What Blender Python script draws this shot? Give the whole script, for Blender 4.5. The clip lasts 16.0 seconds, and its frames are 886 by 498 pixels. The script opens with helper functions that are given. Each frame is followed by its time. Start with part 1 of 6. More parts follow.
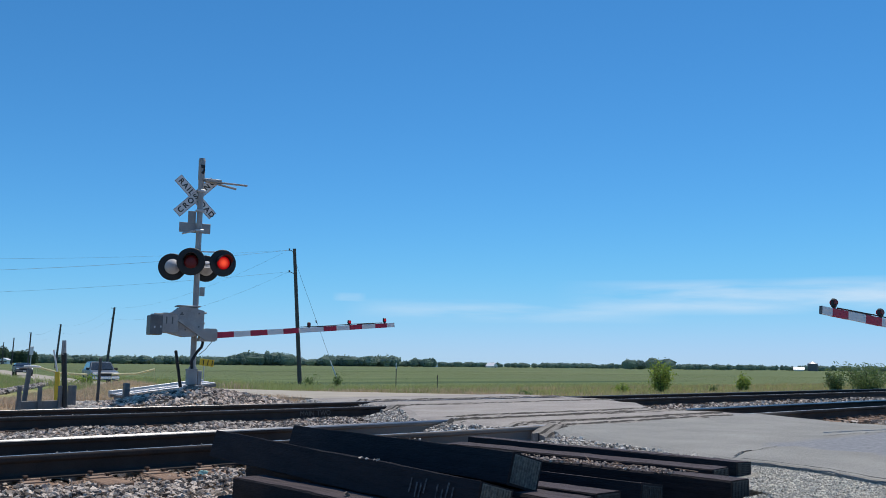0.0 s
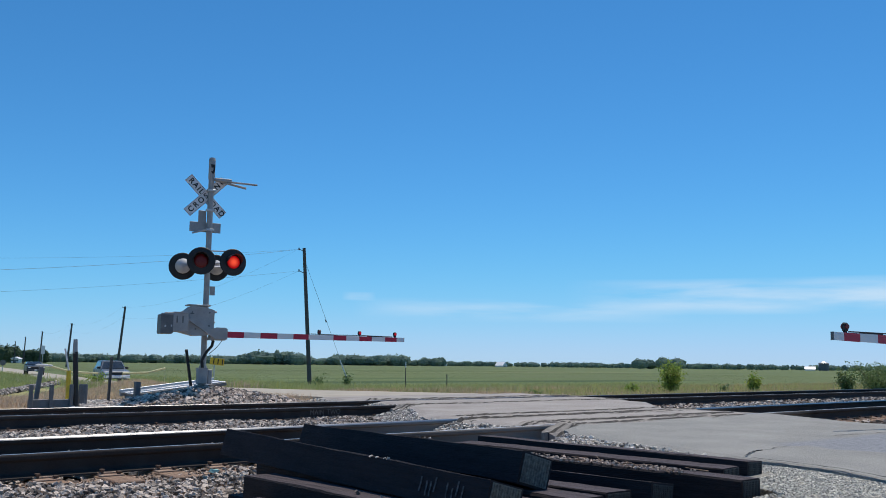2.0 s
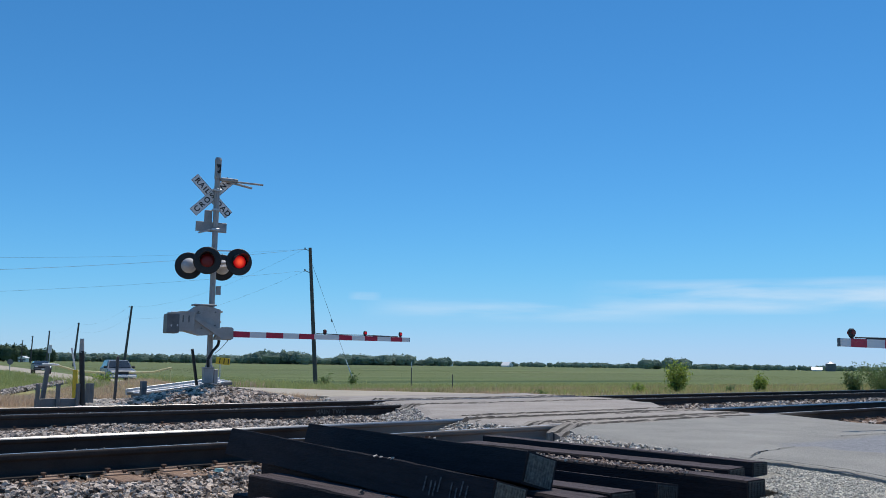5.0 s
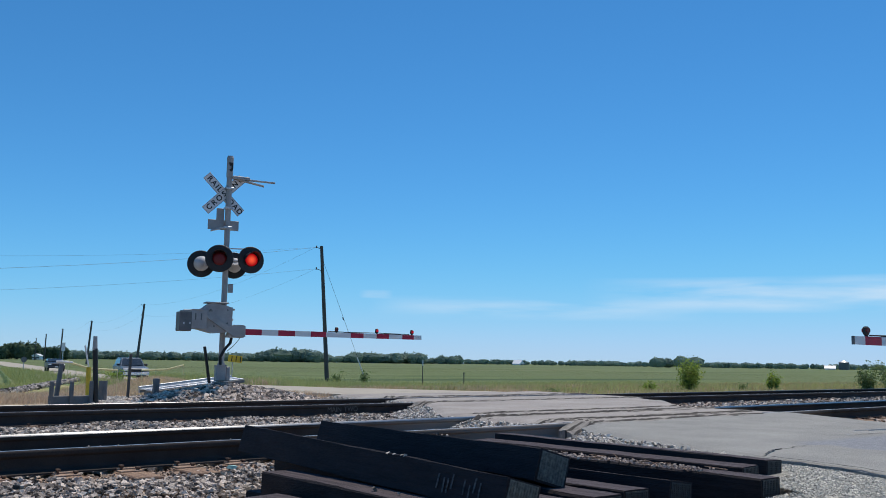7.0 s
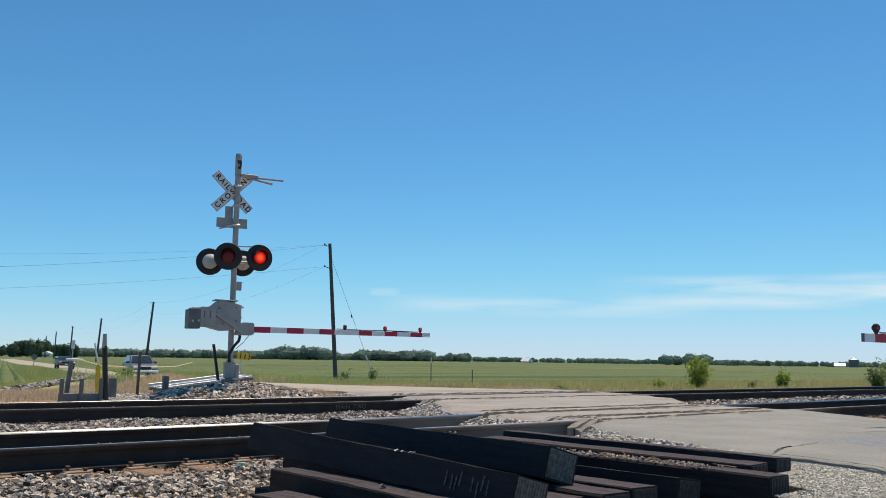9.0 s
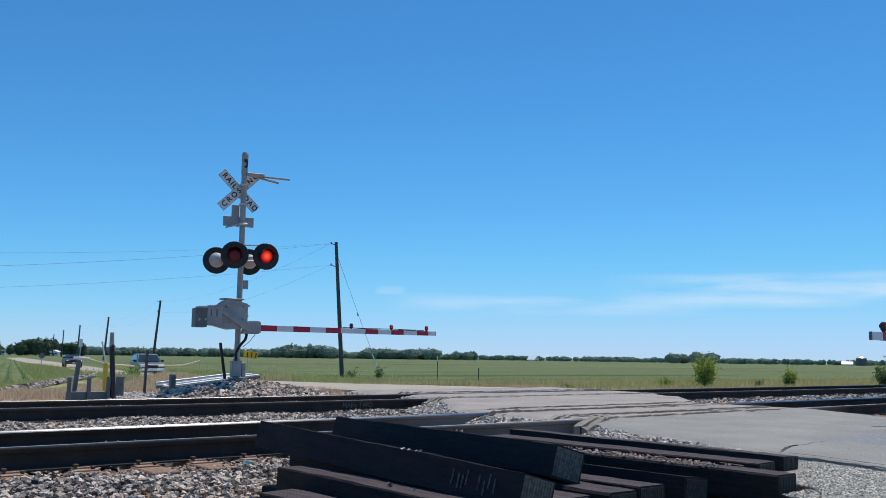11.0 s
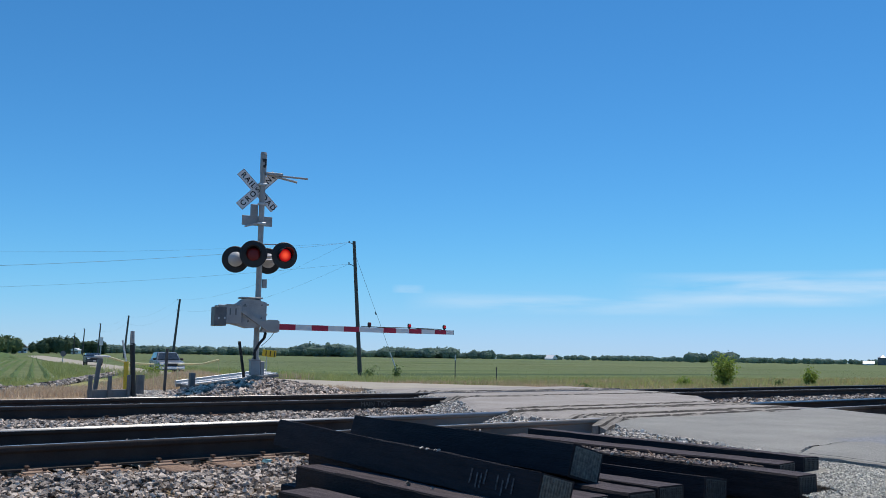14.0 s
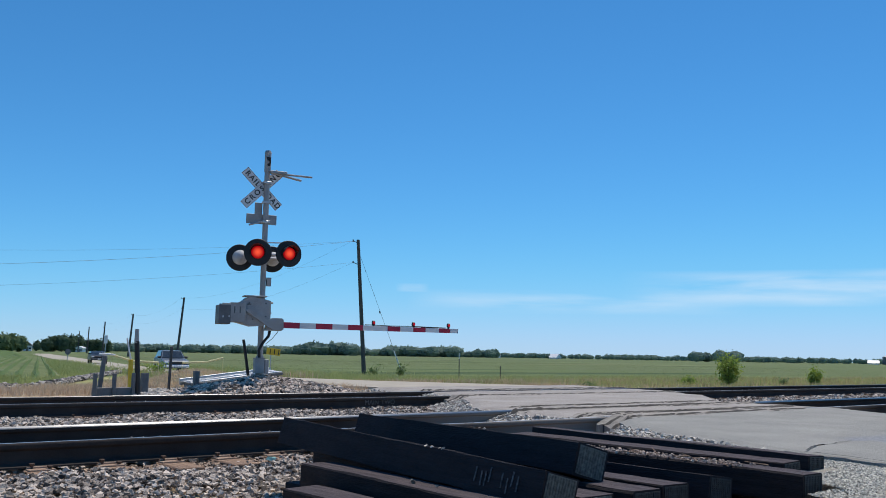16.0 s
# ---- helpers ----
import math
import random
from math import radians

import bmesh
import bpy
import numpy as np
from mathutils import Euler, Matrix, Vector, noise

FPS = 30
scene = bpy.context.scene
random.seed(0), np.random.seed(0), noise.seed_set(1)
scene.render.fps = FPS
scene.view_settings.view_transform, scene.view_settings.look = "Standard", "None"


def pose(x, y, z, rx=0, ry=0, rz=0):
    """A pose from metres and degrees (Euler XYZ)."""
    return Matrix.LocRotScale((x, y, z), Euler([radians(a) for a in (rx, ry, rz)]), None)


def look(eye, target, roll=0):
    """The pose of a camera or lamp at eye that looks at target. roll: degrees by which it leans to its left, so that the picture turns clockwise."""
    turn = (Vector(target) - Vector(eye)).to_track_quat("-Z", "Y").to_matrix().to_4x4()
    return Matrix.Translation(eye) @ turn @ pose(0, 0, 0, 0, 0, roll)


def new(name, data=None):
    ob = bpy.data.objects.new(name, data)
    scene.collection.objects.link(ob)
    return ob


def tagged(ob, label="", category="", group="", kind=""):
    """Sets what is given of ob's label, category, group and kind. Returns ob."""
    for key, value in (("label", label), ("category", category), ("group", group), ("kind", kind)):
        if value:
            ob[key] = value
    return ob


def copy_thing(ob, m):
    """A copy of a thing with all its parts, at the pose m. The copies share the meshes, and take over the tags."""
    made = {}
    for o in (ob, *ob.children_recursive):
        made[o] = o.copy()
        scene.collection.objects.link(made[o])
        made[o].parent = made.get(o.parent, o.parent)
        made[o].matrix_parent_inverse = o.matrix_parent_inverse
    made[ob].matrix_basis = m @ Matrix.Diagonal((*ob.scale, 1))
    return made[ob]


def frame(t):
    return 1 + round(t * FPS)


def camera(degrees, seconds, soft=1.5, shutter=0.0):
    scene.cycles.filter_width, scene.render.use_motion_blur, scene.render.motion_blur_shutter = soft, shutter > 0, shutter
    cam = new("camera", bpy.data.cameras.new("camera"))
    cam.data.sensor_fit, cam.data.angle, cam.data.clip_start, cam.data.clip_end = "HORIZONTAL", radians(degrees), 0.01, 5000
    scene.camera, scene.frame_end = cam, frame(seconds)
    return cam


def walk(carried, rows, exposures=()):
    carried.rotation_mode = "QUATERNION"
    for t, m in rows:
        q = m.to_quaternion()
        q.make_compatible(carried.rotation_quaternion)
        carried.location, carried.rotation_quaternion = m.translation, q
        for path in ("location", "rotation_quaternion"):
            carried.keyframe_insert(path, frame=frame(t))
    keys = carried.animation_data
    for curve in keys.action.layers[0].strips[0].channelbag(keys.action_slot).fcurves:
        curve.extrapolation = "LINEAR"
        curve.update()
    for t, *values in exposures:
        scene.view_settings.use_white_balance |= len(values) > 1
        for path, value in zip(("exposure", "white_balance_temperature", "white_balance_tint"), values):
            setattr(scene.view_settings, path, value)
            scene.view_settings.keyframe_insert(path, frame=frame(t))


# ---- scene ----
cam = camera(52.85, 16.0, soft=0.9)

# seconds, eye x y z, turn to the left, tilt up, lean: handheld, standing on one spot
PATH = (
    (0, 0.0079, -0.0073, 0.7219, -42.871, 7.445, 0.607),
    (0.5, 0.0097, -0.0112, 0.7215, -42.769, 7.446, 0.624),
    (1, 0.0079, -0.0095, 0.7226, -42.658, 7.431, 0.641),
    (1.5, 0.0036, -0.0074, 0.7205, -42.288, 7.429, 0.702),
    (2, 0.0037, -0.0073, 0.7192, -42.262, 7.392, 0.659),
    (2.5, 0.0065, -0.0109, 0.7218, -42.252, 7.385, 0.681),
    (3, 0.0084, -0.0160, 0.7227, -42.188, 7.401, 0.708),
    (3.5, 0.0105, -0.0196, 0.7195, -42.111, 7.406, 0.663),
    (4, 0.0107, -0.0161, 0.7194, -41.995, 7.393, 0.700),
    (6.5, 0.0076, -0.0068, 0.7159, -41.511, 7.326, 0.805),
    (7, 0.0077, -0.0010, 0.7139, -41.159, 7.252, 0.816),
    (7.5, 0.0078, 0.0001, 0.7143, -40.944, 7.187, 0.860),
    (8, 0.0097, -0.0040, 0.7136, -40.876, 7.144, 0.803),
    (8.5, 0.0109, -0.0036, 0.7129, -40.778, 7.092, 0.809),
    (9, 0.0090, -0.0026, 0.7128, -40.627, 7.089, 0.814),
    (11.5, 0.0058, -0.0032, 0.7135, -40.140, 6.983, 0.787),
    (12, 0.0023, -0.0004, 0.7112, -39.941, 6.973, 0.807),
    (12.5, -0.0034, 0.0041, 0.7135, -39.419, 6.859, 0.939),
    (13, -0.0057, 0.0016, 0.7143, -39.101, 6.872, 0.943),
    (13.5, -0.0039, -0.0059, 0.7141, -39.096, 6.883, 0.887),
    (14, 0.0001, -0.0071, 0.7171, -39.087, 6.887, 0.898),
    (14.5, 0.0010, -0.0068, 0.7144, -39.062, 6.831, 0.918),
    (15, -0.0003, -0.0022, 0.7125, -38.998, 6.802, 0.987),
    (15.5, -0.0003, -0.0014, 0.7124, -38.891, 6.803, 1.020),
    (16, 0.0000, 0.0000, 0.7131, -38.831, 6.802, 0.987),)


def aim(x, y, z, turn, tilt, lean):
    a, b = radians(turn), radians(tilt)
    way = Vector((-math.sin(a) * math.cos(b), math.cos(a) * math.cos(b), math.sin(b)))
    eye = Vector((x, y, z))
    return look(eye, eye + way * 10, lean)


# the picture brightens a little before nine seconds and settles again
EXPOSURES = ((0, -0.12, 6500, 10), (6.0, -0.12, 6500, 10), (6.3, -0.11, 6850, 10), (6.5, -0.11, 6850, 10), (7.0, -0.13, 6500, 10), (7.5, -0.11, 6500, 10), (8.0, 0.06, 7300, 10), (8.5, -0.02, 6800, 10), (9.0, 0.06, 7700, 10), (9.3, 0.05, 7500, 10),
             (11.3, -0.06, 6500, 10), (12.5, -0.10, 6500, 10), (16, -0.08, 6500, 10))
walk(cam, [(r[0], aim(*r[1:])) for r in PATH], EXPOSURES)

# ---- light ----
SUN_AZ, SUN_EL = 68.0, 66.0        # degrees: from +y towards +x, above the horizon
world = bpy.data.worlds.new("sky")
scene.world = world
world.use_nodes = True
wn = world.node_tree.nodes
sky = wn.new("ShaderNodeTexSky")
sky.sky_type, sky.sun_disc = "NISHITA", False
sky.sun_elevation, sky.sun_rotation = radians(SUN_EL), radians(SUN_AZ)
sky.air_density, sky.dust_density, sky.ozone_density, sky.altitude = 1.0, 0.0, 6.0, 1500
wn["Background"].inputs["Strength"].default_value = 0.111
# a clear, deep blue day: the sky's own colours, more saturated and without the yellow haze
deep = wn.new("ShaderNodeHueSaturation")
deep.inputs["Saturation"].default_value = 1.06
tint = wn.new("ShaderNodeMix")
tint.data_type, tint.blend_type = "RGBA", "MULTIPLY"
tint.inputs[0].default_value = 1.0
tint.inputs[7].default_value = (0.675, 1.09, 1.225, 1)
world.node_tree.links.new(sky.outputs[0], tint.inputs[6])
world.node_tree.links.new(tint.outputs[2], deep.inputs["Color"])
# no glare along the horizon: green and blue level off there
split, merge = wn.new("ShaderNodeSeparateColor"), wn.new("ShaderNodeCombineColor")
world.node_tree.links.new(deep.outputs[0], split.inputs[0])
for channel, cap, ease in (("Red", 4.4, 2.2), ("Green", 6.25, 4.0), ("Blue", 9.1, 3.2)):
    level = wn.new("ShaderNodeMath")
    level.operation = "SMOOTH_MIN"
    level.inputs[1].default_value, level.inputs[2].default_value = cap, ease
    world.node_tree.links.new(split.outputs[channel], level.inputs[0])
    world.node_tree.links.new(level.outputs[0], merge.inputs[channel])
world.node_tree.links.new(merge.outputs[0], wn["Background"].inputs["Color"])
sun_data = bpy.data.lights.new("sun", "SUN")
sun_data.energy, sun_data.angle, sun_data.color = 3.75, radians(0.53), (1.0, 0.92, 0.80)
sun = new("sun", sun_data)
az, el = radians(SUN_AZ), radians(SUN_EL)
sun.matrix_world = look((0, 0, 40), (-math.sin(az) * math.cos(el), -math.cos(az) * math.cos(el), 40 - math.sin(el)))

# ---- materials ----


def mat(name, c1, c2, scale=6.0, rough=0.7, metal=0.0, bump=0.0, bscale=60.0, fine=0.35, stretch=(1, 1, 1), island=0.0, random_ob=0.0,
        emit=0.0, trans=0.0, spec=0.5, leafy=0.0):
    """Two colours mixed by noise at two scales, with a fine relief."""
    m = bpy.data.materials.new(name)
    m.use_nodes = True
    nt = m.node_tree
    N, L = nt.nodes, nt.links
    b = N["Principled BSDF"]
    tc = N.new("ShaderNodeTexCoord")
    mp = N.new("ShaderNodeMapping")
    mp.inputs["Scale"].default_value = stretch
    L.new(tc.outputs["Object"], mp.inputs["Vector"])
    n1 = N.new("ShaderNodeTexNoise")
    n1.inputs["Scale"].default_value, n1.inputs["Detail"].default_value = scale, 5
    n2 = N.new("ShaderNodeTexNoise")
    n2.inputs["Scale"].default_value, n2.inputs["Detail"].default_value = bscale, 4
    L.new(mp.outputs[0], n1.inputs["Vector"])
    L.new(mp.outputs[0], n2.inputs["Vector"])
    mixf = N.new("ShaderNodeMix")
    mixf.inputs[0].default_value = fine
    L.new(n1.outputs["Fac"], mixf.inputs[2])
    L.new(n2.outputs["Fac"], mixf.inputs[3])
    fac = mixf.outputs[0]
    if island or random_ob:
        g = N.new("ShaderNodeNewGeometry") if island else N.new("ShaderNodeObjectInfo")
        src = g.outputs["Random Per Island"] if island else g.outputs["Random"]
        mi = N.new("ShaderNodeMix")
        mi.inputs[0].default_value = island or random_ob
        L.new(fac, mi.inputs[2])
        L.new(src, mi.inputs[3])
        fac = mi.outputs[0]
    ramp = N.new("ShaderNodeValToRGB")
    lo, hi = (0.3, 0.7) if not (island or random_ob) else (0.12, 0.88)
    ramp.color_ramp.elements[0].position, ramp.color_ramp.elements[1].position = lo, hi
    ramp.color_ramp.elements[0].color, ramp.color_ramp.elements[1].color = (*c1, 1), (*c2, 1)
    L.new(fac, ramp.inputs[0])
    L.new(ramp.outputs[0], b.inputs["Base Color"])
    rr = N.new("ShaderNodeMapRange")
    rr.inputs["To Min"].default_value, rr.inputs["To Max"].default_value = max(0.02, rough - 0.1), min(1, rough + 0.1)
    L.new(n1.outputs["Fac"], rr.inputs["Value"])
    L.new(rr.outputs[0], b.inputs["Roughness"])
    b.inputs["Metallic"].default_value = metal
    b.inputs["Specular IOR Level"].default_value = spec
    if bump:
        bp = N.new("ShaderNodeBump")
        bp.inputs["Strength"].default_value, bp.inputs["Distance"].default_value = bump, 0.02
        L.new(n2.outputs["Fac"], bp.inputs["Height"])
        L.new(bp.outputs[0], b.inputs["Normal"])
    if emit:
        b.inputs["Emission Color"].default_value = (*c2, 1)
        b.inputs["Emission Strength"].default_value = emit
    if leafy:
        tl = N.new("ShaderNodeBsdfTranslucent")
        L.new(ramp.outputs[0], tl.inputs["Color"])
        mx = N.new("ShaderNodeMixShader")
        mx.inputs[0].default_value = leafy
        L.new(b.outputs[0], mx.inputs[1])
        L.new(tl.outputs[0], mx.inputs[2])
        L.new(mx.outputs[0], N["Material Output"].inputs["Surface"])
    if trans:
        b.inputs["Transmission Weight"].default_value = trans
    return m


BALLAST = mat("crushed_grey_stone", (0.07, 0.058, 0.05), (0.76, 0.65, 0.555), 9, 0.9, bump=0.6, bscale=70, island=0.8, spec=0.15)
DARKROCK = mat("dark_crushed_stone", (0.055, 0.044, 0.038), (0.82, 0.68, 0.57), 9, 0.9, bump=0.5, bscale=70, island=0.8, spec=0.15)
BANKROCK = mat("grey_riprap", (0.07, 0.06, 0.053), (0.62, 0.55, 0.49), 9, 0.85, bump=0.4, bscale=40, island=0.8, spec=0.15)
RAILSIDE = mat("rusted_rail_steel", (0.026, 0.022, 0.021), (0.060, 0.050, 0.045), 3, 0.8, 0.0, bump=0.15, bscale=90, spec=0.15)
RAILPLAIN = mat("dark_rusted_rail_steel", (0.028, 0.024, 0.024), (0.064, 0.055, 0.051), 3, 0.8, 0.0, bump=0.15, bscale=90, spec=0.15)


def dusted(m, colour, rise, fall):
    """Pale road dust on the steel beside the crossing, between two stretches along the track."""
    N, L = m.node_tree.nodes, m.node_tree.links
    b = N["Principled BSDF"]
    under = b.inputs["Base Color"].links[0].from_socket
    tc, sep = N.new("ShaderNodeTexCoord"), N.new("ShaderNodeSeparateXYZ")
    L.new(tc.outputs["Object"], sep.inputs[0])
    ends = []
    for a, z in (rise, fall):
        mr = N.new("ShaderNodeMapRange")
        mr.inputs["From Min"].default_value, mr.inputs["From Max"].default_value = a, z
        L.new(sep.outputs["X"], mr.inputs["Value"])
        ends.append(mr.outputs[0])
    both = N.new("ShaderNodeMath")
    both.operation = "MULTIPLY"
    L.new(ends[0], both.inputs[0])
    L.new(ends[1], both.inputs[1])
    mx = N.new("ShaderNodeMix")
    mx.data_type = "RGBA"
    mx.inputs[7].default_value = (*colour, 1)
    L.new(both.outputs[0], mx.inputs[0])
    L.new(under, mx.inputs[6])
    L.new(mx.outputs[2], b.inputs["Base Color"])


dusted(RAILSIDE, (0.24, 0.215, 0.19), (5.6, 7.6), (15.5, 13.5))
RAILTOP = mat("polished_rail_head", (0.30, 0.30, 0.30), (0.44, 0.43, 0.42), 2, 0.40, 1.0, stretch=(0.1, 6, 1))
# ground along the rail: the gloss spreads across it
RAILTOP.node_tree.nodes["Principled BSDF"].inputs["Anisotropic"].default_value = 0.9
across = RAILTOP.node_tree.nodes.new("ShaderNodeCombineXYZ")
across.inputs["Y"].default_value = 1.0
RAILTOP.node_tree.links.new(across.outputs[0], RAILTOP.node_tree.nodes["Principled BSDF"].inputs["Tangent"])
RAILDULL = mat("dull_rail_head", (0.44, 0.44, 0.44), (0.62, 0.62, 0.62), 2, 0.38, 0.95, stretch=(0.1, 6, 1))
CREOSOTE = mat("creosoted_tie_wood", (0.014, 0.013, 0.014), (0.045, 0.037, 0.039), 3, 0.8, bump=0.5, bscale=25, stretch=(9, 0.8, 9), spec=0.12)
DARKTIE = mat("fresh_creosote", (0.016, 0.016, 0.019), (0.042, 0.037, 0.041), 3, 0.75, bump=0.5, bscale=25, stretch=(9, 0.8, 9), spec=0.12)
# weathered tops, paler than the sides: sunlight put into the colour
TIETOP = mat("sunlit_weathered_tie_top", (0.042, 0.037, 0.041), (0.150, 0.125, 0.134), 3, 0.9, bump=0.6, bscale=25, stretch=(9, 0.8, 9), spec=0.1)
PLATEIRON = mat("dusty_rusted_tie_plate", (0.24, 0.15, 0.10), (0.50, 0.36, 0.27), 10, 0.9, bump=0.3)
SPIKEIRON = mat("dark_spike_iron", (0.05, 0.03, 0.022), (0.14, 0.085, 0.06), 14, 0.85, bump=0.3)
OLDTIE = mat("weathered_tie_wood", (0.16, 0.095, 0.062), (0.42, 0.28, 0.19), 4, 0.85, bump=0.5, bscale=30, stretch=(9, 0.8, 9))
PLATE = mat("galvanised_nail_plate", (0.05, 0.06, 0.063), (0.17, 0.205, 0.213), 30, 0.5, 0.6)
DULLPLATE = mat("tarred_nail_plate", (0.015, 0.016, 0.018), (0.07, 0.08, 0.085), 30, 0.6, 0.4)
RUBBLE = mat("broken_concrete_edge", (0.17, 0.15, 0.13), (0.44, 0.40, 0.35), 4, 0.92, bump=0.8, bscale=12, stretch=(0.35, 3.0, 1))
DECK = mat("stained_deck_concrete", (0.23, 0.205, 0.185), (0.47, 0.425, 0.385), 1.1, 0.92, bump=0.6, bscale=60, fine=0.5)
PAVING = mat("patched_concrete_paving", (0.182, 0.178, 0.162), (0.395, 0.382, 0.348), 1.3, 0.92, bump=0.6, bscale=70, fine=0.6)


def patched(m, colours, low, high, soft):
    """An old blue-grey asphalt patch worn into the paving, inside a box of the ground with a wandering edge."""
    N, L = m.node_tree.nodes, m.node_tree.links
    b = N["Principled BSDF"]
    under = b.inputs["Base Color"].links[0].from_socket
    tc, wob, sep = N.new("ShaderNodeTexCoord"), N.new("ShaderNodeTexNoise"), N.new("ShaderNodeSeparateXYZ")
    wob.inputs["Scale"].default_value, wob.inputs["Detail"].default_value = 1.6, 6
    L.new(tc.outputs["Object"], wob.inputs["Vector"])
    shift = N.new("ShaderNodeVectorMath")
    shift.operation = "MULTIPLY_ADD"
    shift.inputs[1].default_value = (1.1, 0.35, 0)
    L.new(wob.outputs["Color"], shift.inputs[0])
    L.new(tc.outputs["Object"], shift.inputs[2])
    L.new(shift.outputs[0], sep.inputs[0])
    mask = None
    for axis_name, edge, way in (("X", low[0], 1), ("Y", low[1], 1), ("Y", high[1], -1)):
        mr = N.new("ShaderNodeMapRange")
        mr.inputs["From Min"].default_value, mr.inputs["From Max"].default_value = edge - way * soft, edge + way * soft
        L.new(sep.outputs[axis_name], mr.inputs["Value"])
        if mask is None:
            mask = mr.outputs[0]
        else:
            mul = N.new("ShaderNodeMath")
            mul.operation = "MULTIPLY"
            L.new(mask, mul.inputs[0])
            L.new(mr.outputs[0], mul.inputs[1])
            mask = mul.outputs[0]
    grain, ramp = N.new("ShaderNodeTexNoise"), N.new("ShaderNodeValToRGB")
    grain.inputs["Scale"].default_value, grain.inputs["Detail"].default_value = 22, 6
    L.new(tc.outputs["Object"], grain.inputs["Vector"])
    for e, c, at in zip(ramp.color_ramp.elements, colours, (0.3, 0.7)):
        e.color, e.position = (*c, 1), at
    L.new(grain.outputs["Fac"], ramp.inputs[0])
    mx = N.new("ShaderNodeMix")
    mx.data_type = "RGBA"
    L.new(mask, mx.inputs[0])
    L.new(under, mx.inputs[6])
    L.new(ramp.outputs[0], mx.inputs[7])
    L.new(mx.outputs[2], b.inputs["Base Color"])


patched(PAVING, ((0.17, 0.178, 0.195), (0.30, 0.305, 0.32)), (8.65, 2.75), (30, 4.38), 0.10)
GRAVEL = mat("pale_gravel", (0.13, 0.12, 0.10), (0.52, 0.49, 0.42), 5, 0.92, bump=1.0, bscale=50, fine=0.9)
DIRTROAD = mat("pale_gravel_road", (0.34, 0.295, 0.23), (0.50, 0.445, 0.36), 1.0, 0.95, bump=0.3, bscale=30)
GREY = mat("aluminium_grey_paint", (0.26, 0.255, 0.25), (0.42, 0.415, 0.41), 5, 0.55, 0.15, bump=0.05)
GALV = mat("galvanised_steel", (0.40, 0.41, 0.43), (0.60, 0.61, 0.63), 12, 0.42, 0.6, bump=0.05)
PALEGREY = mat("pale_grey_paint", (0.38, 0.38, 0.39), (0.54, 0.54, 0.55), 5, 0.6, bump=0.05)
DARKGREY = mat("dark_grey_paint", (0.10, 0.105, 0.11), (0.19, 0.195, 0.20), 6, 0.6, 0.2, bump=0.1)
BLACK = mat("matt_black_paint", (0.008, 0.008, 0.009), (0.022, 0.022, 0.024), 8, 0.55, bump=0.05)
RUBBER = mat("black_rubber", (0.012, 0.012, 0.012), (0.03, 0.03, 0.03), 10, 0.7)
WHITE = mat("white_sheeting", (0.66, 0.67, 0.68), (0.80, 0.80, 0.80), 4, 0.5, bump=0.02)
RED = mat("red_sheeting", (0.38, 0.010, 0.04), (0.52, 0.018, 0.065), 6, 0.45)
REDGLASS = mat("dark_red_lens", (0.11, 0.005, 0.008), (0.19, 0.008, 0.012), 30, 0.3, spec=0.35)
YELLOW = mat("yellow_plastic", (0.62, 0.40, 0.02), (0.80, 0.55, 0.05), 8, 0.6)
PALEYELLOW = mat("faded_yellow_tube", (0.62, 0.55, 0.28), (0.78, 0.70, 0.40), 8, 0.6)
POLEWOOD = mat("weathered_pole_wood", (0.055, 0.052, 0.05), (0.14, 0.13, 0.125), 5, 0.9, bump=0.4, bscale=30, stretch=(8, 8, 0.5))
WIRE = mat("wire", (0.05, 0.05, 0.055), (0.09, 0.09, 0.10), 5, 0.6, 0.3)
GLASSDARK = mat("dark_car_glass", (0.02, 0.025, 0.03), (0.04, 0.05, 0.06), 2, 0.06, spec=0.8)
CARBLUE = mat("slate_blue_car_paint", (0.13, 0.15, 0.18), (0.19, 0.215, 0.25), 2, 0.3, 0.2)
CARDARK = mat("dark_blue_car_paint", (0.02, 0.026, 0.035), (0.035, 0.045, 0.06), 2, 0.3, 0.0)
CHROME = mat("chrome_trim", (0.6, 0.6, 0.62), (0.75, 0.75, 0.77), 3, 0.2, 1.0)
TIN = mat("white_metal_roof", (0.75, 0.76, 0.77), (0.85, 0.85, 0.85), 1, 0.5)
LEAF = mat("sunlit_leaves", (0.13, 0.20, 0.033), (0.40, 0.51, 0.105), 3, 0.6, island=0.6, leafy=0.5)
DARKLEAF = mat("dark_green_leaves", (0.09, 0.15, 0.05), (0.22, 0.31, 0.11), 3, 0.6, island=0.6, leafy=0.45)
DRYGRASS = mat("dry_grass", (0.24, 0.22, 0.08), (0.58, 0.48, 0.28), 1.5, 0.8, island=0.6, leafy=0.45)
GRASS = mat("green_grass", (0.24, 0.29, 0.085), (0.54, 0.54, 0.23), 0.8, 0.75, island=0.6, leafy=0.5)
CROP = mat("crop_plants", (0.10, 0.14, 0.05), (0.20, 0.235, 0.10), 0.05, 0.75, island=0.5, leafy=0.5)
# leaf green lightened and blued: distance haze is mixed into the base colour
WOODS = mat("hazed_far_woodland", (0.22, 0.31, 0.27), (0.36, 0.46, 0.385), 0.05, 0.9, island=0.45, leafy=0.62, spec=0.1)
FARMWOODS = mat("dark_broadleaf_crowns", (0.07, 0.115, 0.075), (0.15, 0.21, 0.13), 0.2, 0.9, island=0.4, leafy=0.5, spec=0.1)
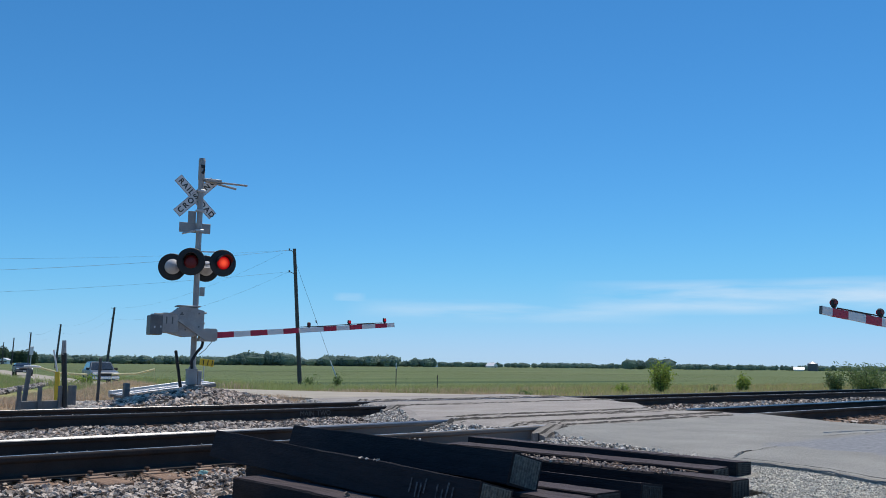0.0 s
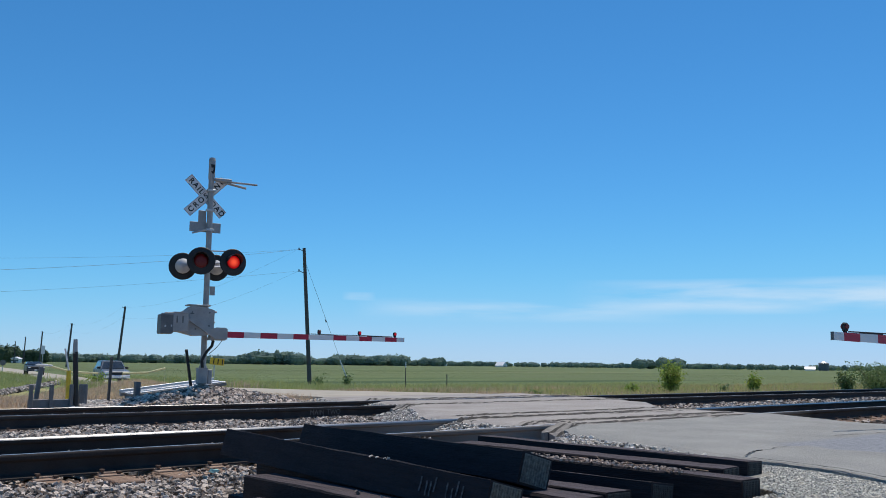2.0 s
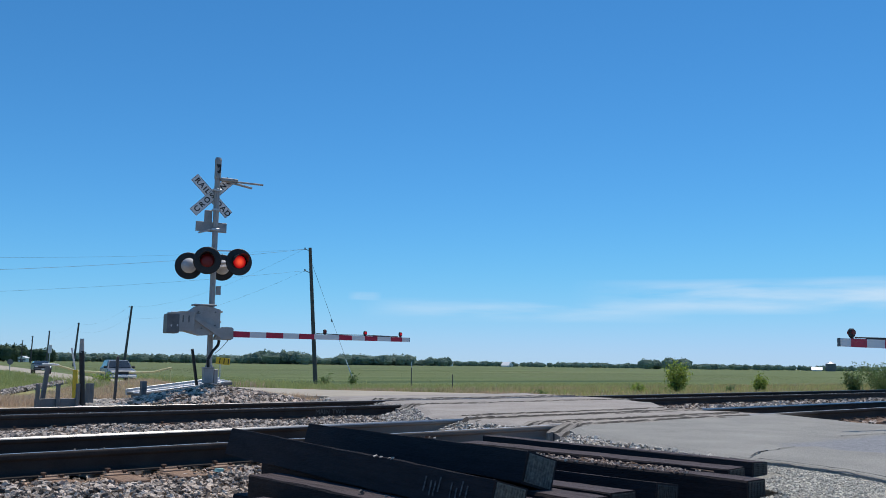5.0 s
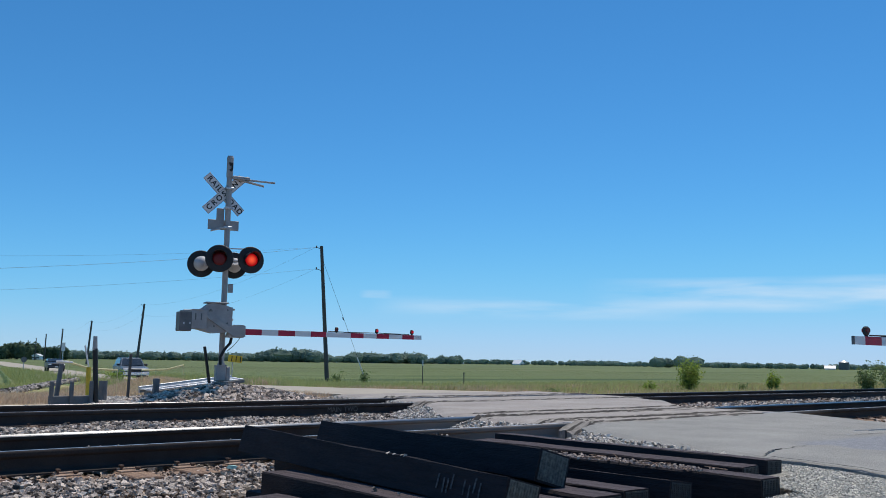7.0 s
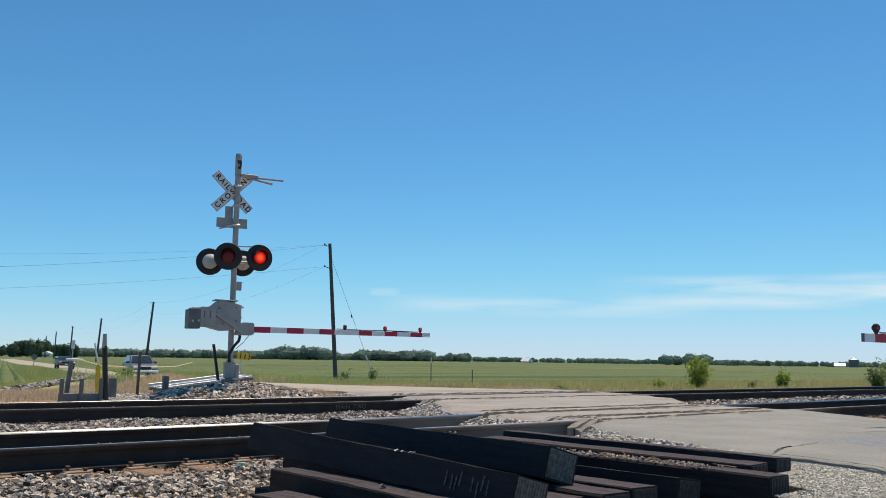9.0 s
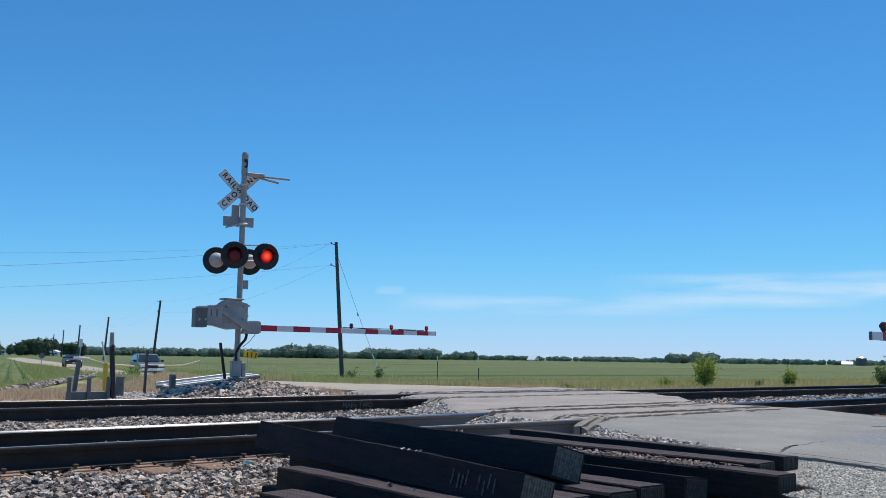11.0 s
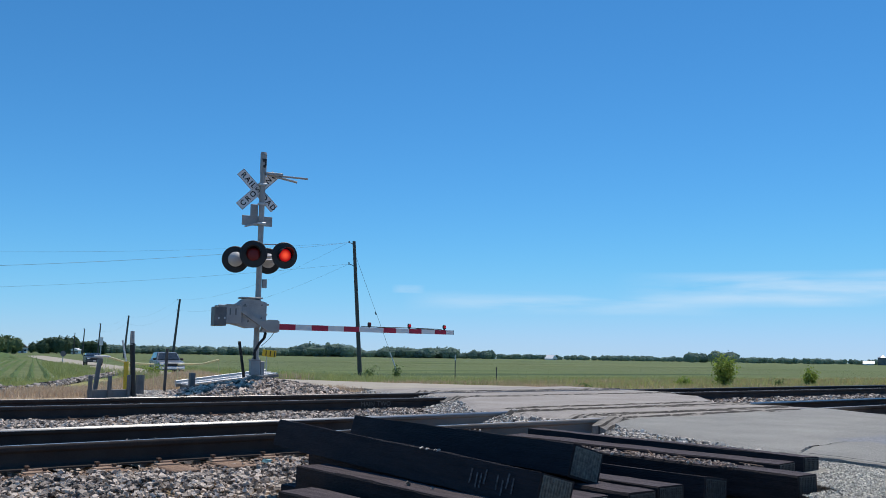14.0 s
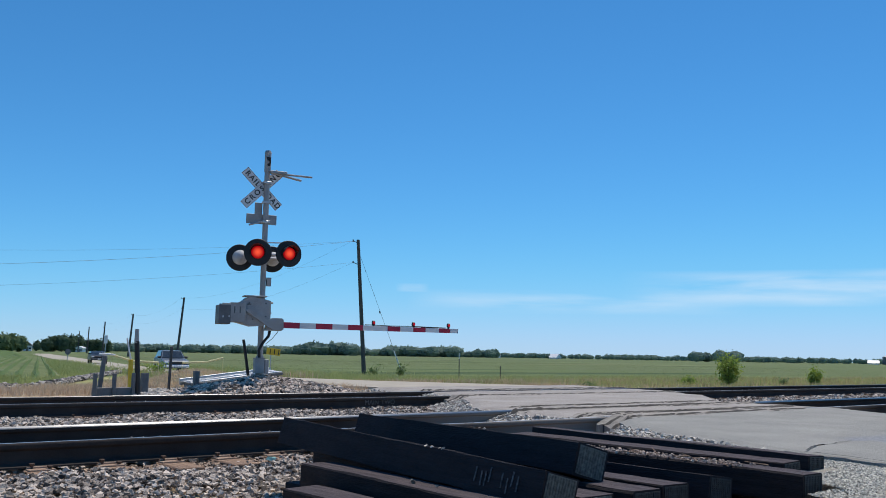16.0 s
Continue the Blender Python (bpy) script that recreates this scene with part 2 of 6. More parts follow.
HEDGEWOODS = mat("green_broadleaf_crowns", (0.12, 0.18, 0.10), (0.24, 0.32, 0.17), 0.2, 0.9, island=0.4, leafy=0.5, spec=0.1)
DRYSTUBBLE = mat("dry_brown_stubble", (0.42, 0.29, 0.19), (0.74, 0.57, 0.41), 1.5, 0.85, island=0.6, leafy=0.5)
BARK = mat("bark", (0.06, 0.045, 0.035), (0.14, 0.11, 0.085), 12, 0.9, bump=0.5)
TEAL = mat("faded_teal_plastic", (0.25, 0.50, 0.44), (0.40, 0.62, 0.55), 20, 0.6)


def glow(name, inner, outer, radius, strength):
    """A lit lens: brightest at its middle."""
    m = bpy.data.materials.new(name)
    m.use_nodes = True
    N, L = m.node_tree.nodes, m.node_tree.links
    b = N["Principled BSDF"]
    tc = N.new("ShaderNodeTexCoord")
    ln = N.new("ShaderNodeVectorMath")
    ln.operation = "LENGTH"
    L.new(tc.outputs["Object"], ln.inputs[0])
    mr = N.new("ShaderNodeMapRange")
    mr.inputs["From Max"].default_value = radius
    L.new(ln.outputs["Value"], mr.inputs["Value"])
    rp = N.new("ShaderNodeValToRGB")
    rp.color_ramp.elements[0].color, rp.color_ramp.elements[1].color = (*inner, 1), (*outer, 1)
    rp.color_ramp.elements[0].position, rp.color_ramp.elements[1].position = 0.15, 0.95
    L.new(mr.outputs[0], rp.inputs[0])
    L.new(rp.outputs[0], b.inputs["Emission Color"])
    b.inputs["Base Color"].default_value = (0.15, 0.004, 0.004, 1)
    b.inputs["Specular IOR Level"].default_value = 0.1
    b.inputs["Emission Strength"].default_value = strength
    return m


LIT = glow("lit_red_lens", (1.0, 0.10, 0.045), (0.30, 0.002, 0.005), 0.125, 1.1)
LITSMALL = glow("lit_small_lens", (0.85, 0.02, 0.05), (0.4, 0.01, 0.03), 0.05, 0.5)
HEADLIGHT = mat("lit_headlight", (0.9, 0.9, 0.85), (1.0, 1.0, 0.95), 5, 0.2, emit=1.5)

# ---- mesh helpers ----


def mesh_of(bm, name, mats, smooth=False):
    me = bpy.data.meshes.new(name)
    bm.to_mesh(me)
    bm.free()
    for m in mats if isinstance(mats, (list, tuple)) else [mats]:
        me.materials.append(m)
    if smooth:
        me.shade_smooth()
    return me


def part(name, bm, material, parent, label="", smooth=False, at=None):
    ob = new(name, mesh_of(bm, name, material, smooth))
    ob.parent = parent
    if at is not None:
        ob.matrix_basis = at
    return tagged(ob, label)


def thing(name, bm, material, label, category, group="", kind="", at=None, smooth=False):
    ob = new(name, mesh_of(bm, name, material, smooth))
    if at is not None:
        ob.matrix_basis = at
    return tagged(ob, label, category, group, kind)


def base(name, label, category, at, group=""):
    ob = new(name)
    ob.empty_display_size = 0.1
    ob.matrix_basis = at
    return tagged(ob, label, category, group)


def box(bm, x0, x1, y0, y1, z0, z1, bevel=0.0, m=None, slot=0):
    r = bmesh.ops.create_cube(bm, size=1.0)
    vs = r["verts"]
    for v in vs:
        v.co = Vector((x0 + (v.co.x + 0.5) * (x1 - x0), y0 + (v.co.y + 0.5) * (y1 - y0), z0 + (v.co.z + 0.5) * (z1 - z0)))
    faces = {f for v in vs for f in v.link_faces}
    for f in faces:
        f.material_index = slot
    if bevel:
        edges = list({e for v in vs for e in v.link_edges})
        out = bmesh.ops.bevel(bm, geom=edges, offset=bevel, segments=1, affect="EDGES", profile=0.5)
        vs = list({v for f in out["faces"] for v in f.verts} | {v for v in vs if v.is_valid})
        for f in out["faces"]:
            f.material_index = slot
    if m is not None:
        bmesh.ops.transform(bm, matrix=m, verts=[v for v in vs if v.is_valid])
    return bm


def rod(bm, a, b, r1, r2=None, seg=10, slot=0, caps=True):
    a, b = Vector(a), Vector(b)
    d = b - a
    r = bmesh.ops.create_cone(bm, cap_ends=caps, segments=seg, radius1=r1, radius2=r1 if r2 is None else r2, depth=d.length)
    m = Matrix.Translation((a + b) / 2) @ d.to_track_quat("Z", "Y").to_matrix().to_4x4()
    bmesh.ops.transform(bm, matrix=m, verts=r["verts"])
    for f in {f for v in r["verts"] for f in v.link_faces}:
        f.material_index = slot
    return bm


def tube(bm, pts, r, seg=6):
    for p, q in zip(pts, pts[1:]):
        rod(bm, p, q, r, seg=seg)
    return bm


def prism(bm, outline, y0, y1, slot=0):
    """An outline in x, z drawn out along y."""
    a = [bm.verts.new((x, y0, z)) for x, z in outline]
    b = [bm.verts.new((x, y1, z)) for x, z in outline]
    fs = [bm.faces.new(a), bm.faces.new(list(reversed(b)))]
    for i in range(len(a)):
        j = (i + 1) % len(a)
        fs.append(bm.faces.new((a[j], a[i], b[i], b[j])))
    for f in fs:
        f.material_index = slot
    bmesh.ops.recalc_face_normals(bm, faces=fs)
    return bm


def lathe(bm, profile, seg=24, slot=0, m=None):
    """Rings of (radius, z) round the z axis."""
    rings = []
    for r, z in profile:
        rings.append([bm.verts.new((r * math.cos(2 * math.pi * i / seg), r * math.sin(2 * math.pi * i / seg), z)) for i in range(seg)])
    fs = []
    for p, q in zip(rings, rings[1:]):
        for i in range(seg):
            fs.append(bm.faces.new((p[i], p[(i + 1) % seg], q[(i + 1) % seg], q[i])))
    fs.append(bm.faces.new(rings[-1]))
    fs.append(bm.faces.new(list(reversed(rings[0]))))
    for f in fs:
        f.material_index = slot
    if m is not None:
        bmesh.ops.transform(bm, matrix=m, verts=[v for ring in rings for v in ring])
    return bm


def text_mesh(words, size, material, depth=0.002, bold=0.0, space=1.0):
    cu = bpy.data.curves.new("letters", "FONT")
    cu.body, cu.size, cu.extrude = words, size, depth
    cu.align_x, cu.align_y = "CENTER", "CENTER"
    cu.offset, cu.space_character = bold, space
    ob = bpy.data.objects.new("letters", cu)
    scene.collection.objects.link(ob)
    me = bpy.data.meshes.new_from_object(ob.evaluated_get(bpy.context.evaluated_depsgraph_get()))
    bpy.data.objects.remove(ob)
    me.materials.clear()
    me.materials.append(material)
    return me


def joined(name, verts, faces, material, label, category, kind="stuff", parent=None):
    """One mesh out of arrays of vertices and of triangles or quads."""
    me = bpy.data.meshes.new(name)
    n = faces.shape[1]
    me.vertices.add(len(verts))
    me.vertices.foreach_set("co", np.asarray(verts, dtype=np.float32).ravel())
    me.loops.add(faces.size)
    me.loops.foreach_set("vertex_index", faces.astype(np.int32).ravel())
    me.polygons.add(len(faces))
    me.polygons.foreach_set("loop_start", np.arange(0, faces.size, n, dtype=np.int32))
    me.polygons.foreach_set("loop_total", np.full(len(faces), n, dtype=np.int32))
    me.update(calc_edges=True)
    me.materials.append(material)
    me.shade_flat()
    ob = new(name, me)
    if parent is not None:
        ob.parent = parent
    return tagged(ob, label, category, "", kind)


rng = np.random.default_rng(7)


def rotations(n):
    q = rng.normal(size=(n, 4))
    q /= np.linalg.norm(q, axis=1)[:, None]
    w, x, y, z = q.T
    return np.stack([np.stack([1 - 2 * (y * y + z * z), 2 * (x * y - z * w), 2 * (x * z + y * w)], 1),
                     np.stack([2 * (x * y + z * w), 1 - 2 * (x * x + z * z), 2 * (y * z - x * w)], 1),
                     np.stack([2 * (x * z - y * w), 2 * (y * z + x * w), 1 - 2 * (x * x + y * y)], 1)], 1)


BLOCK_V = np.array([(x, y, z) for z in (-1, 1) for x, y in ((-1, -1), (1, -1), (1, 1), (-1, 1))], dtype=float)
BLOCK_F = np.array([(0, 2, 1), (0, 3, 2), (4, 5, 6), (4, 6, 7), (0, 1, 5), (0, 5, 4), (1, 2, 6), (1, 6, 5), (2, 3, 7), (2, 7, 6), (3, 0, 4), (3, 4, 7)])


def rocks(points, sizes):
    """Angular crushed stones, each a skewed block with broken corners."""
    n = len(points)
    v = BLOCK_V[None] * (1 + rng.uniform(-0.30, 0.22, (n, len(BLOCK_V), 3)))
    v[:, 4:, :2] *= rng.uniform(0.5, 1.0, (n, 1, 2))
    v = v * rng.uniform(0.5, 1.0, (n, 1, 3)) * 0.80
    v = np.einsum("nij,nvj->nvi", rotations(n), v) * np.asarray(sizes)[:, None, None]
    v = v * np.array([1, 1, 0.72]) + np.asarray(points)[:, None, :]
    f = BLOCK_F[None] + (np.arange(n) * len(BLOCK_V))[:, None, None]
    return v.reshape(-1, 3), f.reshape(-1, 3)


def blades(points, height, width, lean=0.5):
    """Grass blades, one bent pair of triangles each."""
    n = len(points)
    a = rng.uniform(0, 2 * math.pi, n)
    h = height * rng.uniform(0.5, 1.3, n)
    side = np.stack([np.cos(a), np.sin(a), np.zeros(n)], 1) * (width * rng.uniform(0.6, 1.4, n))[:, None]
    b = rng.uniform(0, 2 * math.pi, n)
    off = np.stack([np.cos(b), np.sin(b), np.zeros(n)], 1) * (h * lean * rng.uniform(0.1, 1.0, n))[:, None]
    up = np.stack([np.zeros(n), np.zeros(n), h], 1)
    p = np.asarray(points)
    v = np.stack([p - side, p + side, p + off * 0.35 + up * 0.6 + side * 0.7, p + off + up, p + off * 0.35 + up * 0.6 - side * 0.7], 1)
    f = np.array([[0, 1, 2], [0, 2, 4], [4, 2, 3]])[None] + (np.arange(n) * 5)[:, None, None]
    return v.reshape(-1, 3), f.reshape(-1, 3)


# ---- lie of the land ----
RAILS = (7.36, 8.865, 12.425, 13.93)          # the four rails' lines; their tops are at z = 0
ROAD = ((-60, -8.0), (0, 8.8), (3.9, 10.1), (7.4, 11.5), (14, 14.1), (26, 17.4), (62, 25.0), (105, 34.2), (420, 106.0), (900, 216.0))


def road_x(y):
    return np.interp(y, [r[0] for r in ROAD], [r[1] for r in ROAD])


def smooth(a, b, v):
    t = np.clip((v - a) / (b - a), 0, 1)
    return t * t * (3 - 2 * t)


def road_z(y):
    return np.interp(y, [-60, -5, 1.5, 3.0, 4.2, 7, 16, 30, 60, 900], [-0.75, -0.55, -0.13, -0.03, -0.005, -0.02, -0.03, -0.36, -0.92, -0.95])


BANK = ((3.9, 20.0), (15.3, 43.6))       # a low bank of rocks, from end to end


def bank_side(x, y):
    """Metres from the bank's line, positive on its road side."""
    (ax, ay), (bx, by) = BANK
    n = math.hypot(bx - ax, by - ay)
    return ((x - ax) * (by - ay) - (y - ay) * (bx - ax)) / n


def land(x, y):
    """Height of the ground sheet."""
    bed = -0.62 + 0.37 * smooth(2.2, 5.4, y) + 0.10 * smooth(14.5, 17.0, y) - 0.75 * smooth(18.5, 36, y)
    d = np.abs(x - road_x(y))
    w = 1 - smooth(np.where(y < 4.2, 4.3, 2.4), np.where(y < 4.2, 5.0, np.where(y < 17, 2.8, 6.0)), d)
    z = bed * (1 - w) + (road_z(y) - np.where(y < 4.2, 0.024, 0.06)) * w
    yard = smooth(1.8, 2.4, x) * (1 - smooth(6.2, 6.8, x)) * smooth(1.2, 2.0, y) * (1 - smooth(6.0, 6.6, y))
    z = np.where(z < -0.34, z + (-0.34 - z) * yard, z)
    field = smooth(-0.5, 3.0, road_x(y) - 6.0 - x) * smooth(34, 44, y)
    z = np.where(z < -0.45, z + (-0.45 - z) * field, z)
    hump = np.exp(-((x - 12.5 - 0.33 * (y - 28.5)) / 1.9) ** 2 - ((y - 28.5) / 5.0) ** 2)
    z = z + (np.maximum(z, 0.02) - z) * hump
    along = smooth(18.5, 20.5, y) * (1 - smooth(42.0, 45.5, y))
    crest = -0.36 - 0.14 * bank_side(x, y) ** 2
    return np.where((along > 0) & (crest > z), z + (crest - z) * along, z)


def axis(lo, hi, near0, near1, step, grow):
    mid = list(np.arange(near0, near1 + 1e-6, step))
    s, v, up = step, near1, []
    while v < hi:
        s *= grow
        v += s
        up.append(v)
    s, v, dn = step, near0, []
    while v > lo:
        s *= grow
        v -= s
        dn.append(v)
    return np.array(dn[::-1] + mid + up)


gx, gy = axis(-3500, 3500, -6, 30, 0.4, 1.16), axis(-3000, 4500, -4, 40, 0.4, 1.16)
GX, GY = np.meshgrid(gx, gy)
GZ = land(GX, GY)
idx = np.arange(GX.size).reshape(GX.shape)
quads = np.stack([idx[:-1, :-1], idx[:-1, 1:], idx[1:, 1:], idx[1:, :-1]], -1).reshape(-1, 4)


def ground_material():
    m = bpy.data.materials.new("field_and_verge")
    m.use_nodes = True
    N, L = m.node_tree.nodes, m.node_tree.links
    b = N["Principled BSDF"]
    b.inputs["Roughness"].default_value = 0.95
    b.inputs["Specular IOR Level"].default_value = 0.2
    tc = N.new("ShaderNodeTexCoord")
    sep = N.new("ShaderNodeSeparateXYZ")
    L.new(tc.outputs["Object"], sep.inputs[0])

    def noise_tex(scale, detail=4, stretch=None):
        n = N.new("ShaderNodeTexNoise")
        n.inputs["Scale"].default_value, n.inputs["Detail"].default_value = scale, detail
        if stretch:
            mp = N.new("ShaderNodeMapping")
            mp.inputs["Scale"].default_value = stretch
            mp.inputs["Rotation"].default_value = (0, 0, radians(13))
            L.new(tc.outputs["Object"], mp.inputs["Vector"])
            L.new(mp.outputs[0], n.inputs["Vector"])
        else:
            L.new(tc.outputs["Object"], n.inputs["Vector"])
        return n.outputs["Fac"]

    def mixed(fac, a, c):
        mx = N.new("ShaderNodeMix")
        mx.data_type = "RGBA"
        L.new(fac, mx.inputs[0])
        for s, val in ((6, a), (7, c)):
            if isinstance(val, tuple):
                mx.inputs[s].default_value = (*val, 1)
            else:
                L.new(val, mx.inputs[s])
        return mx.outputs[2]

    def ranged(src, lo, hi):
        mr = N.new("ShaderNodeMapRange")
        mr.inputs["From Min"].default_value, mr.inputs["From Max"].default_value = lo, hi
        L.new(src, mr.inputs["Value"])
        return mr.outputs[0]

    def added(a, c, k):
        md = N.new("ShaderNodeMath")
        md.operation = "MULTIPLY_ADD"
        L.new(c, md.inputs[0])
        md.inputs[1].default_value = k
        L.new(a, md.inputs[2])
        return md.outputs[0]

    dirt = mixed(ranged(noise_tex(1.6, 6), 0.35, 0.65), (0.26, 0.20, 0.135), (0.44, 0.345, 0.235))
    verge = mixed(ranged(noise_tex(0.35, 6), 0.4, 0.62), (0.18, 0.22, 0.07), (0.42, 0.36, 0.18))
    rows = noise_tex(0.6, 3, (2.2, 0.02, 1))
    crop = mixed(ranged(rows, 0.35, 0.65), (0.098, 0.140, 0.048), (0.178, 0.212, 0.086))
    crop = mixed(ranged(noise_tex(0.018, 5), 0.42, 0.66), crop, (0.14, 0.168, 0.074))
    band = N.new("ShaderNodeTexNoise")
    band.inputs["Scale"].default_value, band.inputs["Detail"].default_value = 1.0, 4
    bmp = N.new("ShaderNodeMapping")
    bmp.inputs["Rotation"].default_value = (0, 0, radians(46))
    bmp.inputs["Scale"].default_value = (0.008, 0.07, 1)
    L.new(tc.outputs["Object"], bmp.inputs["Vector"])
    L.new(bmp.outputs[0], band.inputs["Vector"])
    crop = mixed(ranged(band.outputs["Fac"], 0.56, 0.70), crop, (0.19, 0.205, 0.095))
    crop = mixed(ranged(band.outputs["Fac"], 0.42, 0.30), crop, (0.050, 0.085, 0.030))
    edge = added(sep.outputs["Y"], noise_tex(0.5, 3), 5.0)
    col = mixed(ranged(edge, 21.0, 23.5), dirt, verge)
    edge2 = added(sep.outputs["Y"], noise_tex(0.2, 3), 12.0)
    col = mixed(ranged(edge2, 42.0, 50.0), col, crop)
    L.new(col, b.inputs["Base Color"])
    bp = N.new("ShaderNodeBump")
    bp.inputs["Strength"].default_value, bp.inputs["Distance"].default_value = 0.6, 0.05
    L.new(noise_tex(14, 5), bp.inputs["Height"])
    L.new(bp.outputs[0], b.inputs["Normal"])
    return m


ground = joined("ground", np.stack([GX, GY, GZ], -1).reshape(-1, 3), quads, ground_material(),
                "flat farmland with dirt verge and green crops", "ground", "structure")
ground.data.shade_smooth()


def ribbon(name, y0, y1, left, right, lift, material, label, category, step=0.5, thick=0.25):
    """A slab that follows the road between two offsets from its middle."""
    bm = bmesh.new()
    rows = []
    for y in np.arange(y0, y1 + 1e-6, step):
        c, z = float(road_x(y)), float(road_z(y)) + lift
        rows.append([bm.verts.new(p) for p in ((c + left, y, z - thick), (c + left, y, z), (c + (left + right) / 2, y, z + 0.02), (c + right, y, z), (c + right, y, z - thick))])
    for p, q in zip(rows, rows[1:]):
        for i in range(4):
            bm.faces.new((p[i], p[i + 1], q[i + 1], q[i]))
    bm.faces.new(rows[0])
    bm.faces.new(list(reversed(rows[-1])))
    bmesh.ops.recalc_face_normals(bm, faces=bm.faces)
    return thing(name, bm, material, label, category, kind="structure")

# ---- road and crossing ----
ribbon("road_far", 16.2, 300, -2.8, 2.8, 0.0, DIRTROAD, "pale gravel road running off between fields", "road", step=2.0)
ribbon("road_near", -40, 4.3, -4.3, 9.0, -0.012, GRAVEL, "grey gravel road shoulder before the crossing", "road", step=0.5, thick=0.04)


def slab(name, y0, y1, material, label, top=-0.004, ragged=0.05, left=None, right=None):
    """A piece of the crossing's deck between two lines parallel to the rails, with ragged ends."""
    bm = bmesh.new()
    n = 36
    ys = np.linspace(y0, y1, 9)
    grid = []
    for j, y in enumerate(ys):
        c = float(road_x(y))
        xl = (c - 3.15 if left is None else left(y)) + ragged * float(noise.noise((y * 3.1, 7.7, 0.3)))
        xr = (c + 3.05 if right is None else right(y)) + ragged * float(noise.noise((y * 2.7, 1.1, 5.3)))
        row = []
        for i in range(n + 1):
            x = xl + (xr - xl) * i / n
            lip = 0.05 * max(0, 1 - (x - xl) / 0.3) ** 2 + 0.05 * max(0, 1 - (xr - x) / 0.3) ** 2
            z = top - lip + 0.006 * float(noise.noise((x * 0.9, y * 0.9, 2.0)))
            row.append(bm.verts.new((x, y, z)))
        grid.append(row)
    for p, q in zip(grid, grid[1:]):
        for i in range(n):
            bm.faces.new((p[i], p[i + 1], q[i + 1], q[i]))
    r = bmesh.ops.extrude_face_region(bm, geom=list(bm.faces))
    for v in r["geom"]:
        if isinstance(v, bmesh.types.BMVert):
            v.co.z = -0.34
    bmesh.ops.recalc_face_normals(bm, faces=bm.faces)
    return thing(name, bm, material, label, "pavement", kind="structure")


def near_left(y):
    return float(np.interp(y, [3.4, 3.75, 4.07, 4.44, 5.1, 5.62, 6.27, 6.61, 7.0, 7.27], [6.55, 6.64, 6.82, 6.98, 7.34, 7.4, 7.76, 7.86, 8.4, 8.6]))


def near_right(y):
    return float(np.interp(y, [3.9, 5.0, 5.4, 6.15, 6.8, 7.27], [13.0, 12.8, 12.85, 13.35, 13.75, 14.0]))


def mid_left(y):
    return np.interp(y, [8.95, 9.8, 10.6, 11.8, 12.33], [8.25, 8.42, 9.15, 9.95, 10.4])


def mid_right(y):
    return np.interp(y, [8.95, 9.4, 11.1, 11.94, 12.33], [13.7, 14.05, 16.0, 16.35, 16.5])


slab("crossing_approach", 3.95, 7.27, PAVING, "pale worn concrete approach slab of the crossing", 0.004, 0.10, near_left, near_right)
slab("crossing_panel_1", 7.46, 8.77, DECK, "pale concrete panel between the rails", -0.002, 0.25, lambda y: 8.25, lambda y: 14.0)
slab("crossing_middle", 8.955, 12.33, DECK, "pale concrete between the two tracks", 0.006, 0.12, lambda y: float(mid_left(y)), lambda y: float(mid_right(y)))
slab("crossing_panel_2", 12.525, 13.83, DECK, "pale concrete panel between the far rails", -0.002, 0.25, lambda y: 10.8, lambda y: 17.3)
slab("crossing_far_apron", 14.02, 16.3, DECK, "pale concrete apron beyond the far rails", -0.004, 0.10, lambda y: 10.7 + (y - 14) * 0.2, lambda y: 17.8)


def paved_left(y):
    """Ragged edge of the old pavement on the near side, towards the gravel shoulder."""
    return float(np.interp(y, [-40, 0, 2.5, 3.0, 3.4, 3.95], [-3.5, 5.95, 6.52, 6.60, 6.68, 6.74])) + 0.05 * float(noise.noise((y * 2.6, 3.3, 0.7))) + 0.03 * float(noise.noise((y * 9.0, 1.3, 2.7)))


bm = bmesh.new()
rows = []
for y in np.concatenate([np.arange(-40, 0, 2.0), np.arange(0, 3.90, 0.06), [3.948]]):
    y = float(y)
    xl, z = paved_left(y), float(road_z(y)) + 0.022
    xr = xl + 7.0
    rows.append([bm.verts.new(p) for p in ((xl, y, z - 0.2), (xl, y, z - 0.012), (xl + 0.05, y, z), (xl + 0.6, y, z + 0.004), ((xl + xr) / 2, y, z + 0.006), (xr, y, z), (xr, y, z - 0.2))])
for p, q in zip(rows, rows[1:]):
    for i in range(6):
        bm.faces.new((p[i], p[i + 1], q[i + 1], q[i]))
bm.faces.new(rows[0])
bm.faces.new(list(reversed(rows[-1])))
bmesh.ops.recalc_face_normals(bm, faces=bm.faces)
thing("road_paved", bm, PAVING, "pale worn concrete road before the crossing", "road", kind="structure")


def paving_z(x, y):
    """Top of the pavement on the near side."""
    return 0.004 + 0.006 * float(noise.noise((x * 0.9, y * 0.9, 2.0))) if y > 3.95 else float(road_z(y)) + 0.027


# dark colour standing in for shade on the filler's step faces
BREAKSHADE = mat("shade_in_the_breaks", (0.03, 0.027, 0.025), (0.13, 0.115, 0.10), 7, 0.95)
CRACK = mat("dark_crack", (0.02, 0.02, 0.02), (0.06, 0.055, 0.05), 20, 0.95)


